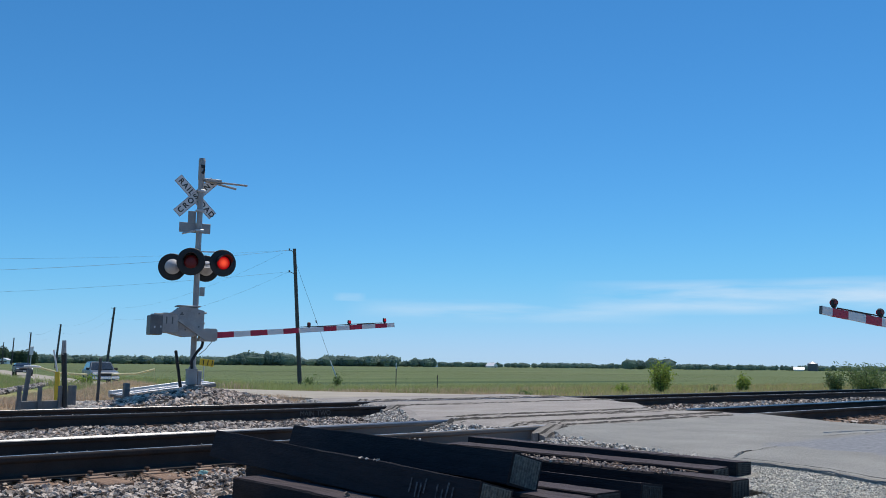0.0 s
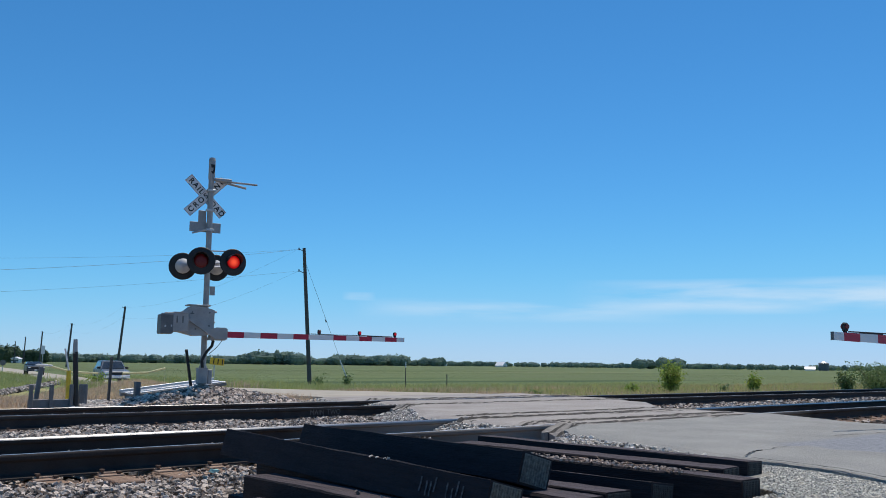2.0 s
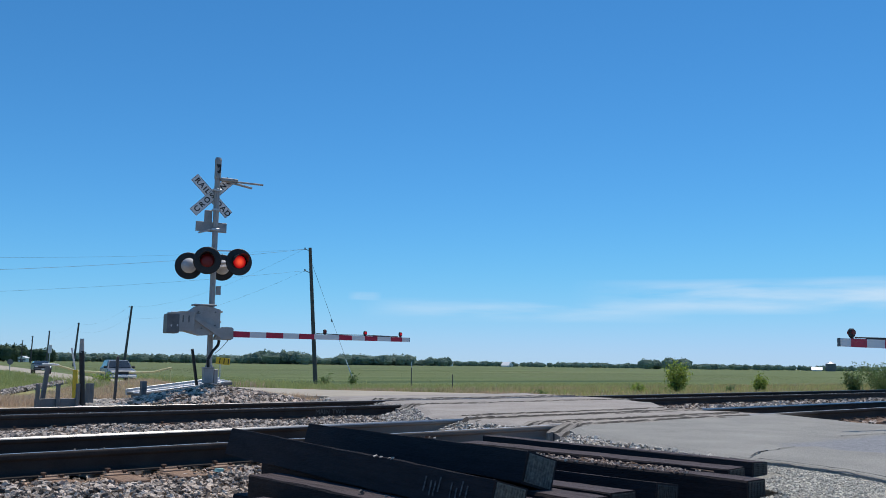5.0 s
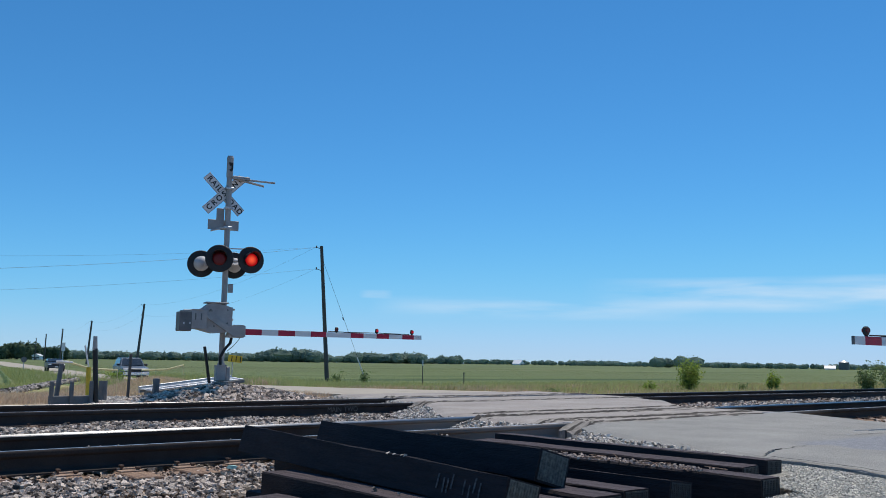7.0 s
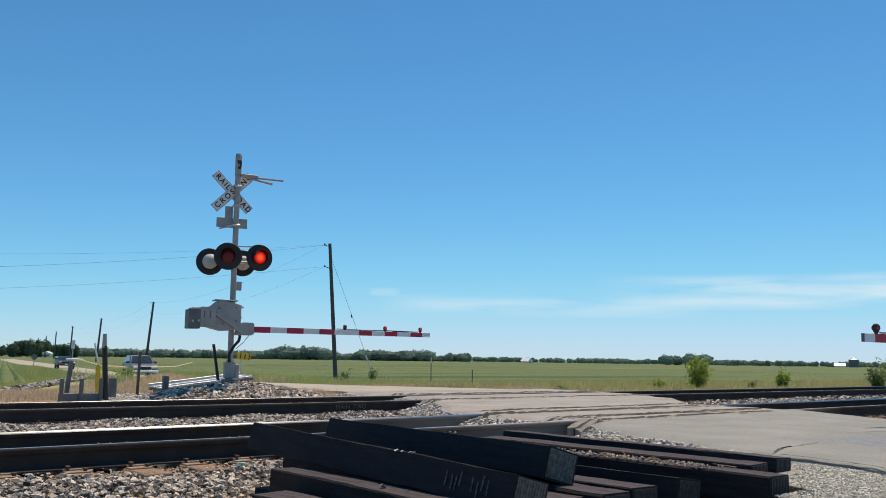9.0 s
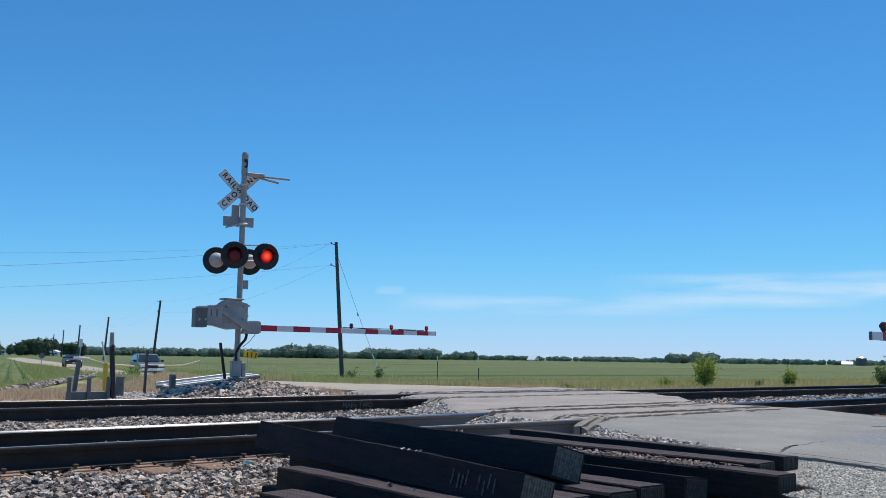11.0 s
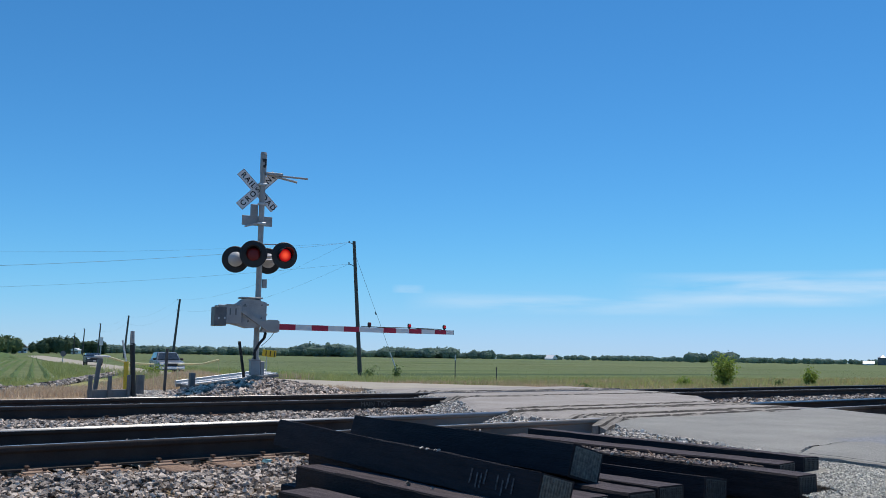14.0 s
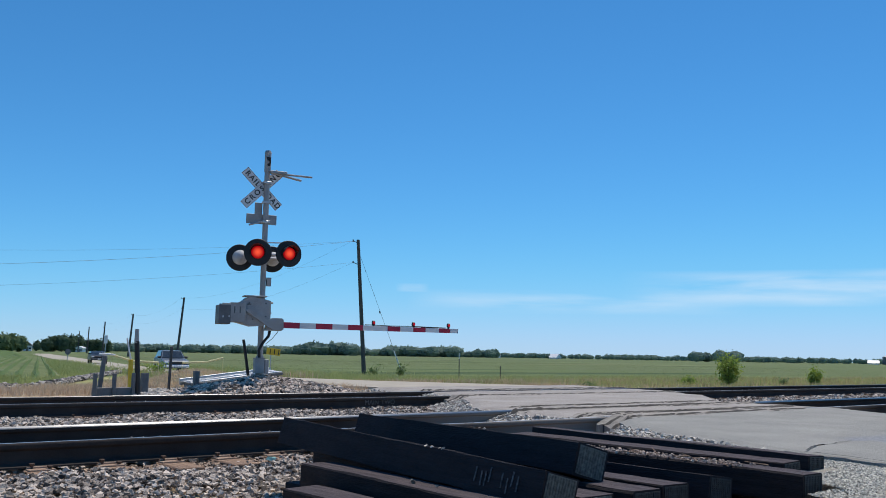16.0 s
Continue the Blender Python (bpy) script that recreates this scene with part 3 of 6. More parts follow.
def crack(points, width):
    pts = []
    for (x0, y0), (x1, y1) in zip(points, points[1:]):
        n = max(2, int(math.hypot(x1 - x0, y1 - y0) / 0.05))
        pts += [(x0 + (x1 - x0) * k / n, y0 + (y1 - y0) * k / n) for k in range(n)]
    (ax, ay), (bx, by) = points[0], points[-1]
    run = math.hypot(bx - ax, by - ay)
    nx, ny = (ay - by) / run, (bx - ax) / run
    bm = bmesh.new()
    sides = []
    for x, y in pts:
        off = 0.03 * float(noise.noise((x * 6, y * 6, 3)))
        w = width * (0.25 + 1.1 * abs(float(noise.noise((x * 9, y * 9, 8)))))
        row = []
        for o in (off, off + w):
            px, py = x + nx * o, y + ny * o
            row.append(bm.verts.new((px, py, max(paving_z(px, py), paving_z(px, py + 0.05)) + 0.007)))
        sides.append(row)
    for p, q in zip(sides, sides[1:]):
        bm.faces.new((p[0], q[0], q[1], p[1]))
    return thing("pavement_crack", bm, CRACK, "jagged dark crack in the pavement", "crack", kind="structure")


crack(((6.76, 3.773), (7.24, 3.935), (7.665, 4.00), (8.07, 4.046)), 0.03)
crack(((9.77, 4.38), (10.24, 4.336), (11.0, 4.214), (11.8, 4.18)), 0.035)
crack([(paved_left(0.3 + 0.2 * k) + 0.03, 0.3 + 0.2 * k) for k in range(18)], 0.055)


def strip(y0, y1, x0, x1, top, label):
    """Broken filler beside a rail: ledges that step down along wandering breaks, with a crumbling edge."""
    bm = bmesh.new()
    n = int((x1 - x0) / 0.05)
    m = 17
    ys = np.linspace(y0, y1, m)
    wide = y1 - y0
    grid = []
    for j, y in enumerate(ys):
        row = []
        for i in range(n + 1):
            x = x0 + (x1 - x0) * i / n
            z = top - 0.012
            for k, (part_way, drop) in enumerate(((0.75, 0.026), (0.45, 0.028), (0.18, 0.030))):
                edge = y0 + wide * (part_way + 0.28 * float(noise.noise((x * 0.55, k * 3.7, y0))) + 0.07 * float(noise.noise((x * 1.7, k * 5.1, y0))) + 0.05 * float(noise.noise((x * 6.3, k * 1.1, y0))))
                z -= drop * float(smooth(-0.012, 0.012, edge - y)) * (0.5 + 1.3 * abs(float(noise.noise((x * 0.5, k * 2.2, y0 + 4)))))
            z += 0.010 * float(noise.noise((x * 4, y * 14, 4.0))) + 0.04 * max(0.0, 1 - (x - x0) / 1.2) * float(noise.noise((x * 9 + y * 6, y * 5, 6.0)))
            z -= 0.10 * max(0, 1 - i / 6) + 0.10 * max(0, 1 - (n - i) / 6)
            row.append(bm.verts.new((x, y, z)))
        grid.append(row)
    for p, q in zip(grid, grid[1:]):
        for i in range(n):
            face = bm.faces.new((p[i], p[i + 1], q[i + 1], q[i]))
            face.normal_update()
            # steep step faces are painted dark, as if shaded
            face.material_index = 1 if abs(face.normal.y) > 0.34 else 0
    r = bmesh.ops.extrude_face_region(bm, geom=list(bm.faces))
    for v in r["geom"]:
        if isinstance(v, bmesh.types.BMVert):
            v.co.z = -0.30
    bmesh.ops.recalc_face_normals(bm, faces=bm.faces)
    return thing("rail_filler", bm, [RUBBLE, BREAKSHADE], label, "filler", kind="structure")


for y0, y1, x0, x1 in ((6.86, 7.27, 8.25, 13.1), (7.47, 7.80, 8.2, 13.7), (8.40, 8.77, 8.05, 14.2), (8.955, 9.30, 8.4, 13.9), (11.98, 12.33, 10.0, 16.8), (14.02, 14.4, 10.8, 17.5)):
    strip(y0, y1, x0, x1, 0.036, "crumbling concrete filler along the rail")

# ---- track ----
PROFILE = ((-0.076, -0.186), (0.076, -0.186), (0.076, -0.174), (0.018, -0.150), (0.009, -0.130), (0.009, -0.062), (0.034, -0.046), (0.0375, -0.040),
           (0.0375, -0.010), (0.030, -0.002), (0.018, 0.0), (-0.018, 0.0), (-0.028, -0.003), (-0.034, -0.009), (-0.0375, -0.018), (-0.0375, -0.040), (-0.034, -0.046),
           (-0.009, -0.062), (-0.009, -0.130), (-0.018, -0.150), (-0.076, -0.174))


def rail(y, lift, worn, head):
    ob = base("rail", "dark rusted steel rail with a bright polished head", "rail", pose(0, y, lift), "rails of the two tracks")
    xs = [-60 + 5 * i for i in range(57)]
    n = len(PROFILE)
    for name, span in (("rail_head", range(6, 15)), ("rail_foot", [k for k in range(n) if k < 6 or k >= 15])):
        bm = bmesh.new()
        rings = [[bm.verts.new((x, py, pz)) for py, pz in PROFILE] for x in xs]
        for p, q in zip(rings, rings[1:]):
            for i in span:
                f = bm.faces.new((p[i], p[(i + 1) % n], q[(i + 1) % n], q[i]))
                f.material_index = 1 if i in worn else 0
        bmesh.ops.delete(bm, geom=[v for v in bm.verts if not v.link_faces], context="VERTS")
        bmesh.ops.recalc_face_normals(bm, faces=bm.faces)
        part(name, bm, [RAILSIDE if y < 10 else RAILPLAIN, head], ob)
    return ob


# the gauge side of a head is worn bright
rails = [rail(y, z, w, h) for y, z, w, h in zip(RAILS, (0.0, 0.0, 0.0, 0.01), ((9, 10), (9, 10, 11, 12, 13), (9, 10), (9, 10, 11)), (RAILDULL, RAILTOP, RAILDULL, RAILTOP))]

# white letters chalked on the web of a rail
CHALK = mat("chalk", (0.09, 0.085, 0.08), (0.20, 0.19, 0.18), 60, 0.9)
for word, x in (("MAIN", 8.51), ("TWO", 8.84)):
    letters = new("chalk_letters", text_mesh(word, 0.115, CHALK, 0.001))
    letters.parent = rails[2]
    letters.matrix_basis = pose(x, -0.0405, -0.085, 90, 0, 0)
    tagged(letters, "faint white chalk letters on the rail")


def sleeper():
    ob = base("railway_tie", "weathered brown wooden tie bedded in ballast", "railway tie", pose(0, 0, 0), "ties under the tracks")
    bm = box(bmesh.new(), -0.115, 0.115, -0.55, 2.05, -0.37, -0.198, 0.008)
    part("timber", bm, OLDTIE, ob)
    for y in (0.0, 1.505):
        bm = box(bmesh.new(), -0.095, 0.095, y - 0.19, y + 0.19, -0.199, -0.186, 0.003)
        box(bm, -0.09, 0.09, y - 0.10, y - 0.077, -0.187, -0.172, 0.003)
        box(bm, -0.09, 0.09, y + 0.077, y + 0.10, -0.187, -0.172, 0.003)
        pl = part("tie_plate", bm, PLATEIRON, ob)
        for k, (sx, sy) in enumerate(((-0.055, -0.090), (0.05, 0.090), (0.06, -0.15))):
            s = box(bmesh.new(), sx - 0.011, sx + 0.011, y + sy - 0.011, y + sy + 0.011, -0.20, -0.150 if k < 2 else -0.166, 0.002)
            box(s, sx - 0.017, sx + 0.017, y + sy - 0.022, y + sy + 0.022, -0.160 if k < 2 else -0.176, -0.146 if k < 2 else -0.162, 0.004)
            part("spike", s, SPIKEIRON, pl)
    return ob


first = sleeper()
first.matrix_basis = pose(0.99, RAILS[0], 0, 0, 0, 0.6)
for k in range(1, 16):
    copy_thing(first, pose(0.99 + 0.495 * k + 0.02 * math.sin(k * 5), RAILS[0], 0, 0, 0, 0.8 * math.sin(k * 3)))
for k in range(0, 16):
    copy_thing(first, pose(2.3 + 0.495 * k + 0.02 * math.sin(k * 4), RAILS[2], 0, 0, 0, 0.8 * math.sin(k * 7)))
for k in range(0, 16):
    copy_thing(first, pose(18.0 + 0.495 * k, RAILS[2], 0, 0, 0, 0.8 * math.sin(k * 7)))
for k in range(0, 10):
    copy_thing(first, pose(15.8 + 0.495 * k, RAILS[0], 0, 0, 0, 0.8 * math.sin(k * 5)))

# ballast


def scatter(n, x0, x1, y0, y1, z, size, spread=0.35):
    x, y = rng.uniform(x0, x1, n), rng.uniform(y0, y1, n)
    zz = z(x, y) if callable(z) else np.full(n, z)
    s = size * rng.uniform(1 - spread, 1 + spread, n)
    return np.stack([x, y, zz], 1), s


def bed_z(x, y):
    """Top of the ballast, a little below the ties' tops, falling away at the shoulders."""
    z = -0.225 + 0.03 * smooth(5.2, 6.2, y) * smooth(-7.2, -6.95, -y) - 0.15 * smooth(-6.6, -3.5, -y) - 0.15 * smooth(15.0, 16.4, y) + 0.055 * smooth(8.95, 9.3, y) * smooth(-12.6, -12.4, -y)
    return z + 0.02 * np.sin(x * 3.1 + y * 2) + rng.uniform(-0.02, 0.02, np.shape(x))


near = lambda x, y: bed_z(x, y) - 0.02
lots = []
for n, x0, x1, y0, y1, s in ((38000, -0.5, 8.3, 3.4, 7.27, 0.0255), (1700, 0.5, 8.4, 7.42, 8.8, 0.04), (17000, 0.2, 10.4, 8.93, 12.38, 0.031), (4500, 1.5, 10.4, 12.49, 13.87, 0.034),
                             (1500, 1.5, 10.6, 14.0, 15.6, 0.045), (2400, 15.3, 30, 8.95, 12.3, 0.05), (1600, 15.2, 26, 5.2, 8.8, 0.05), (1500, 17.4, 32, 12.5, 15.5, 0.05)):
    lots.append(scatter(n, x0, x1, y0, y1, near, s))
pts, sz = np.concatenate([a for a, b in lots]), np.concatenate([b for a, b in lots])
inside = (np.abs(pts[:, 0] - road_x(pts[:, 1])) < 2.7) & (pts[:, 1] > 3.9) & ((pts[:, 1] < 8.9) | (pts[:, 1] > 12.4))
inside |= (pts[:, 1] > 8.9) & (pts[:, 1] < 12.4) & (pts[:, 0] > mid_left(pts[:, 1]) + 0.1) & (pts[:, 0] < mid_right(pts[:, 1]) - 0.1)
# the ties lie bare along the first rail
bare = (pts[:, 1] > 6.86 + 0.06 * np.sin(pts[:, 0] * 4.3)) & (pts[:, 1] < 7.3) & (rng.uniform(0, 1, len(pts)) < 0.72)
pts, sz = pts[~(inside | bare)], sz[~(inside | bare)]
# stones heaped against the ragged ends of the crossing
hp, hs = np.zeros((0, 3)), np.zeros(0)
for n, line, y0, y1, out in ((3000, near_left, 3.6, 6.55, 0.5), (800, lambda y: 8.2, 7.42, 8.8, 0.5), (1500, mid_left, 8.95, 12.3, 0.7), (700, lambda y: 10.75, 12.5, 13.85, 0.5), (900, lambda y: 10.6 + (y - 14) * 0.2, 14.0, 16.2, 0.7)):
    y = rng.uniform(y0, y1, n)
    d = rng.uniform(-0.05, 1.0, n) ** 1.0 * out
    x = np.array([line(v) for v in y]) - d
    hp = np.concatenate([hp, np.stack([x, y, -0.045 - 0.13 * np.clip(d / out, 0, 1) + rng.uniform(-0.03, 0.02, n)], 1)])
    hs = np.concatenate([hs, 0.021 * rng.uniform(0.6, 1.5, n)])
v, f = rocks(hp, hs)
joined("edge_gravel", v, f, mat("pale_crushed_stone", (0.26, 0.23, 0.20), (0.82, 0.75, 0.66), 9, 0.85, bump=0.3, bscale=70, island=0.8), "pale loose stones heaped at the crossing's ragged edges", "gravel")
sp, ss = scatter(26000, 5.0, 6.75, 1.3, 3.9, lambda x, y: road_z(y) - 0.010, 0.0085, 0.7)
shoulder = sp[:, 0] < np.array([paved_left(float(v)) for v in sp[:, 1]]) + 0.06 * rng.uniform(-1, 1, len(sp)) ** 3
shoulder &= (sp[:, 0] > 6.2) | (sp[:, 1] < 2.8) | ((sp[:, 1] < 3.2) & (sp[:, 0] > 5.42))
v, f = rocks(sp[shoulder], ss[shoulder])
joined("shoulder_gravel", v, f, mat("pale_road_gravel", (0.30, 0.28, 0.235), (0.80, 0.74, 0.62), 9, 0.9, island=0.8), "pale loose gravel on the road shoulder", "gravel")
# rusty dirt and chips between the ties along the first rail
dp, ds = scatter(3600, 0.0, 8.2, 6.82, 7.27, -0.222, 0.020, 0.6)
v, f = rocks(dp, ds)
joined("rusty_chips", v, f, mat("rusty_stone_chips", (0.14, 0.085, 0.055), (0.58, 0.42, 0.30), 9, 0.9, island=0.8), "rust-stained brown chips along the rail", "gravel")
v, f = rocks(pts, sz)
joined("ballast", v, f, BALLAST, "loose angular grey crushed stone ballast", "ballast")
# bed under the loose stones
for k, (x0, x1, y0, y1) in enumerate(((-60, 8.3, 4.3, 16.0), (17.6, 200, 4.3, 16.0))):
    bm = bmesh.new()
    ys = (y0 - 2.5, y0 - 0.8, 6.6, 8.95, 9.2, 12.38, 12.42, 15.0, y1)
    zs = (-0.62, -0.405, -0.25, -0.25, -0.205, -0.205, -0.25, -0.25, -0.40)
    a = [bm.verts.new((x0, y, z)) for y, z in zip(ys, zs)]
    b = [bm.verts.new((x1, y, z)) for y, z in zip(ys, zs)]
    for i in range(len(ys) - 1):
        bm.faces.new((a[i], b[i], b[i + 1], a[i + 1]))
    thing("ballast_bed_%d" % (k + 1), bm, mat("packed_stone_chippings", (0.10, 0.095, 0.09), (0.36, 0.33, 0.30), 14, 0.9, bump=1.0, bscale=30, fine=0.6),
          "packed crushed stone bed of the tracks", "ballast", kind="structure")

# stone heap round the signal's foot
def mound_z(x, y):
    d = np.hypot((x - 9.15) / 2.3, (y - 17.3) / 1.5)
    return -0.18 + 0.40 * np.clip(1 - d, 0, 1) ** 0.8


hp, hs = scatter(8500, 6.6, 11.5, 15.7, 18.9, lambda x, y: mound_z(x, y) + rng.uniform(-0.03, 0.01, len(x)), 0.044, 0.5)
keep = np.hypot((hp[:, 0] - 9.15) / 2.4, (hp[:, 1] - 17.3) / 1.6) < 1
v, f = rocks(hp[keep], hs[keep])
joined("stone_heap", v, f, DARKROCK, "heap of dark crushed stone round the signal foot", "stones")
bm = bmesh.new()
r = bmesh.ops.create_grid(bm, x_segments=24, y_segments=20, size=1)
for p in r["verts"]:
    x, y = 9.15 + p.co.x * 2.5, 17.3 + p.co.y * 1.8
    p.co = Vector((x, y, float(mound_z(x, y)) - 0.05))
thing("heap_core", bm, bpy.data.materials["packed_stone_chippings"], "packed dark stone under the heap", "stones", kind="structure", smooth=True)
lp, ls = scatter(9500, 0, 1, -0.5, 0.5, 0.0, 0.078, 0.65)
lp[:, 1] = np.sign(lp[:, 1]) * np.abs(2 * lp[:, 1]) ** 1.3 * 1.5
t = lp[:, 0].copy()
lp[:, 0] = BANK[0][0] + (BANK[1][0] - BANK[0][0]) * t + lp[:, 1] * 0.5
lp[:, 1] = BANK[0][1] + (BANK[1][1] - BANK[0][1]) * t + lp[:, 1] * 1.3
lp[:, 2] = land(lp[:, 0], lp[:, 1]) + 0.03 + rng.uniform(0, 0.07, len(t)) * (1 - np.abs(lp[:, 1] - BANK[0][1] - (BANK[1][1] - BANK[0][1]) * t) / 2.0)
v, f = rocks(lp, ls)
joined("rock_bank", v, f, BANKROCK, "low bank of grey riprap rocks beside the verge", "rocks")
gp, gs = scatter(5200, 6.1, 9.8, 16.4, 20.0, lambda x, y: land(x, y) + 0.01, 0.034, 0.5)
v, f = rocks(gp, gs)
joined("loose_gravel", v, f, bpy.data.materials["pale_crushed_stone"], "pale loose gravel behind the tracks", "gravel")

# pebbles lying on the rails
rp = np.concatenate([np.stack([rng.uniform(1.5, 8.0, 16), np.full(16, y + 0.01), np.full(16, 0.004)], 1) for y in (RAILS[0], RAILS[2])])
v, f = rocks(rp, rng.uniform(0.007, 0.014, len(rp)))
joined("rail_pebbles", v, f, BALLAST, "few small pebbles lying on the rail heads", "stones")

# ---- stacked ties ----


def tie(near, far, roll=0.0, bars=False, wood=None, plate=None):
    """A squared timber from its near top middle to its far top middle."""
    a, b = Vector(near), Vector(far)
    d = b - a
    m = Matrix.Translation(a) @ d.to_track_quat("Y", "Z").to_matrix().to_4x4() @ pose(0, 0, 0, 0, roll, 0)
    n = d.length
    ob = base("timber_tie", "black creosoted timber railway tie in a stack", "railway tie", m, "stacked ties")
    bm = bmesh.new()
    rows = []
    k = 26
    c = 0.004 if wood else 0.010
    seed = a.x * 3.7 + a.z * 11
    for i in range(k + 1):
        y = n * i / k
        row = []
        for j, (x, z) in enumerate(((c - 0.115, -0.178), (0.115 - c, -0.178), (0.115, c - 0.178), (0.115, -c), (0.115 - c, 0), (c - 0.115, 0), (-0.115, -c), (-0.115, c - 0.178))):
            w = 0.006 * float(noise.noise((y * 2.2, seed, (j // 2) * 1.7))) + 0.003 * float(noise.noise((y * 11, seed, j * 1.7)))
            row.append(bm.verts.new((x + w, y, z + w)))
        rows.append(row)
    for p, q in zip(rows, rows[1:]):
        for i in range(8):
            bm.faces.new((p[i], q[i], q[(i + 1) % 8], p[(i + 1) % 8]))
    bm.faces.new(rows[0])
    bm.faces.new(list(reversed(rows[-1])))
    bmesh.ops.recalc_face_normals(bm, faces=bm.faces)
    # upward faces get the paler colour that paints the sun on them
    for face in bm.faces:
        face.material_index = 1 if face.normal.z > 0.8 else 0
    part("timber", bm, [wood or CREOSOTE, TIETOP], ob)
    bm = bmesh.new()
    box(bm, -0.100, 0.100, -0.004, 0.001, -0.168, -0.010)
    for i in range(10):
        x = -0.0855 + 0.019 * i
        for z in np.arange(-0.162, -0.02, 0.0125):
            box(bm, x - 0.0035, x + 0.0035, -0.008, -0.003, float(z), float(z) + 0.008)
    part("end_plate", bm, plate or PLATE, ob, "toothed galvanised plate nailed on the end grain")
    if bars:
        bm = bmesh.new()
        chalk = mat("white_stencil", (0.02, 0.02, 0.022), (0.15, 0.15, 0.155), 60, 0.9)
        for k, x in enumerate((0.10, 0.135, 0.175, 0.215, 0.30, 0.335, 0.37, 0.41)):
            z = -0.092 + 0.012 * math.sin(k * 2.4)
            bm = box(bmesh.new(), -0.1225, -0.1195, x + 0.06, x + 0.070, z - 0.038, z + 0.036, m=pose(0, 0, 0, 3 * math.sin(k * 1.9), 0, 0))
            part("stencil_mark", bm, chalk, ob, "faded white stencil bar")
    return ob


tie((3.84, 3.40, 0.222), (4.11, 5.98, 0.215), 16, wood=DARKTIE)
tie((3.17, 3.00, 0.160), (3.22, 5.59, 0.238), 15, True, DARKTIE)
tie((3.47, 3.05, 0.035), (3.49, 5.63, 0.035), wood=DARKTIE)
tie((2.93, 2.32, 0.030), (2.97, 4.90, 0.040), 1)
tie((2.68, 2.02, -0.05), (2.68, 4.60, -0.05), -1)
tie((2.95, 2.30, -0.155), (2.97, 4.88, -0.155), 0)
tie((3.18, 2.9, -0.155), (3.19, 5.48, -0.155), 0)
tie((4.17, 3.10, 0.030), (4.20, 5.68, 0.030), 1, plate=DULLPLATE)
tie((4.60, 3.10, 0.040), (4.58, 5.68, 0.040), 8, wood=DARKTIE, plate=DULLPLATE)
tie((3.847, 3.04, 0.030), (3.87, 5.62, 0.030), plate=DULLPLATE)
tie((5.22, 2.88, 0.040), (5.16, 5.47, 0.040), 1, plate=DULLPLATE)
tie((5.72, 3.30, 0.040), (5.63, 5.88, 0.040), -1, plate=DULLPLATE)
tie((6.04, 3.30, 0.062), (5.92, 5.88, 0.080), 3, wood=DARKTIE, plate=DULLPLATE)
tie((5.46, 3.5, -0.010), (5.43, 6.08, -0.010), 1)
for i in range(11):
    x = 3.18 + 0.29 * i
    if i not in (0,):
        tie((x, 3.0 + 0.25 * math.sin(i * 2.3), -0.155), (x + 0.02 * math.sin(i), 5.58 + 0.25 * math.sin(i * 2.3), -0.155), 0.8 * math.sin(i * 4), plate=DULLPLATE)

# stones and splinters lying on the ties
dp, ds = scatter(420, 5.07, 5.30, 3.3, 5.3, 0.048, 0.011, 0.5)
dq, dr = scatter(200, 5.34, 5.54, 3.6, 5.9, 0.0, 0.011, 0.5)
dx, dy = scatter(10, 3.40, 3.5, 4.05, 4.45, 0.20, 0.012, 0.3)
v, f = rocks(np.concatenate([dp, dq]), np.concatenate([ds, dr]))
sticks = bmesh.new()
for k in range(16):
    p = Vector((rng.uniform(5.08, 5.32), rng.uniform(3.15, 4.3), 0.052))
    a = rng.normal(0.35, 0.6)
    d = Vector((math.sin(a), math.cos(a), rng.normal(0, 0.08))) * rng.uniform(0.03, 0.11)
    rod(sticks, p - d, p + d, rng.uniform(0.003, 0.008), 0.002, seg=5)
thing("wood_splinters", sticks, OLDTIE, "pale brown wood splinters lying on the ties", "debris", kind="stuff")
joined("stone_debris", v, f, mat("reddish_chips", (0.10, 0.065, 0.05), (0.62, 0.50, 0.41), 9, 0.9, island=0.8), "stone chips and splinters lying on the ties", "debris")
v, f = rocks(np.array([[3.085, y, 0.215] for y in (3.80, 3.83, 3.895, 3.95, 4.02, 4.13)] + [[3.93, y, 0.245] for y in (4.42, 4.47, 4.52, 4.55)] + [[2.92, 3.85, 0.046], [2.95, 3.68, 0.043]]), np.array([0.016, 0.012, 0.013, 0.017, 0.008, 0.007, 0.012, 0.009, 0.013, 0.008, 0.022, 0.011]))
joined("stone_chips", v, f, BALLAST, "few pale stones lying on the timber", "stones")
v, f = rocks(np.array([[3.74, 6.93, -0.185]]), np.array([0.05]))
joined("plastic_scrap", v, f, TEAL, "crumpled faded teal plastic scrap in the ballast", "litter", kind="")

# ---- crossing signal ----


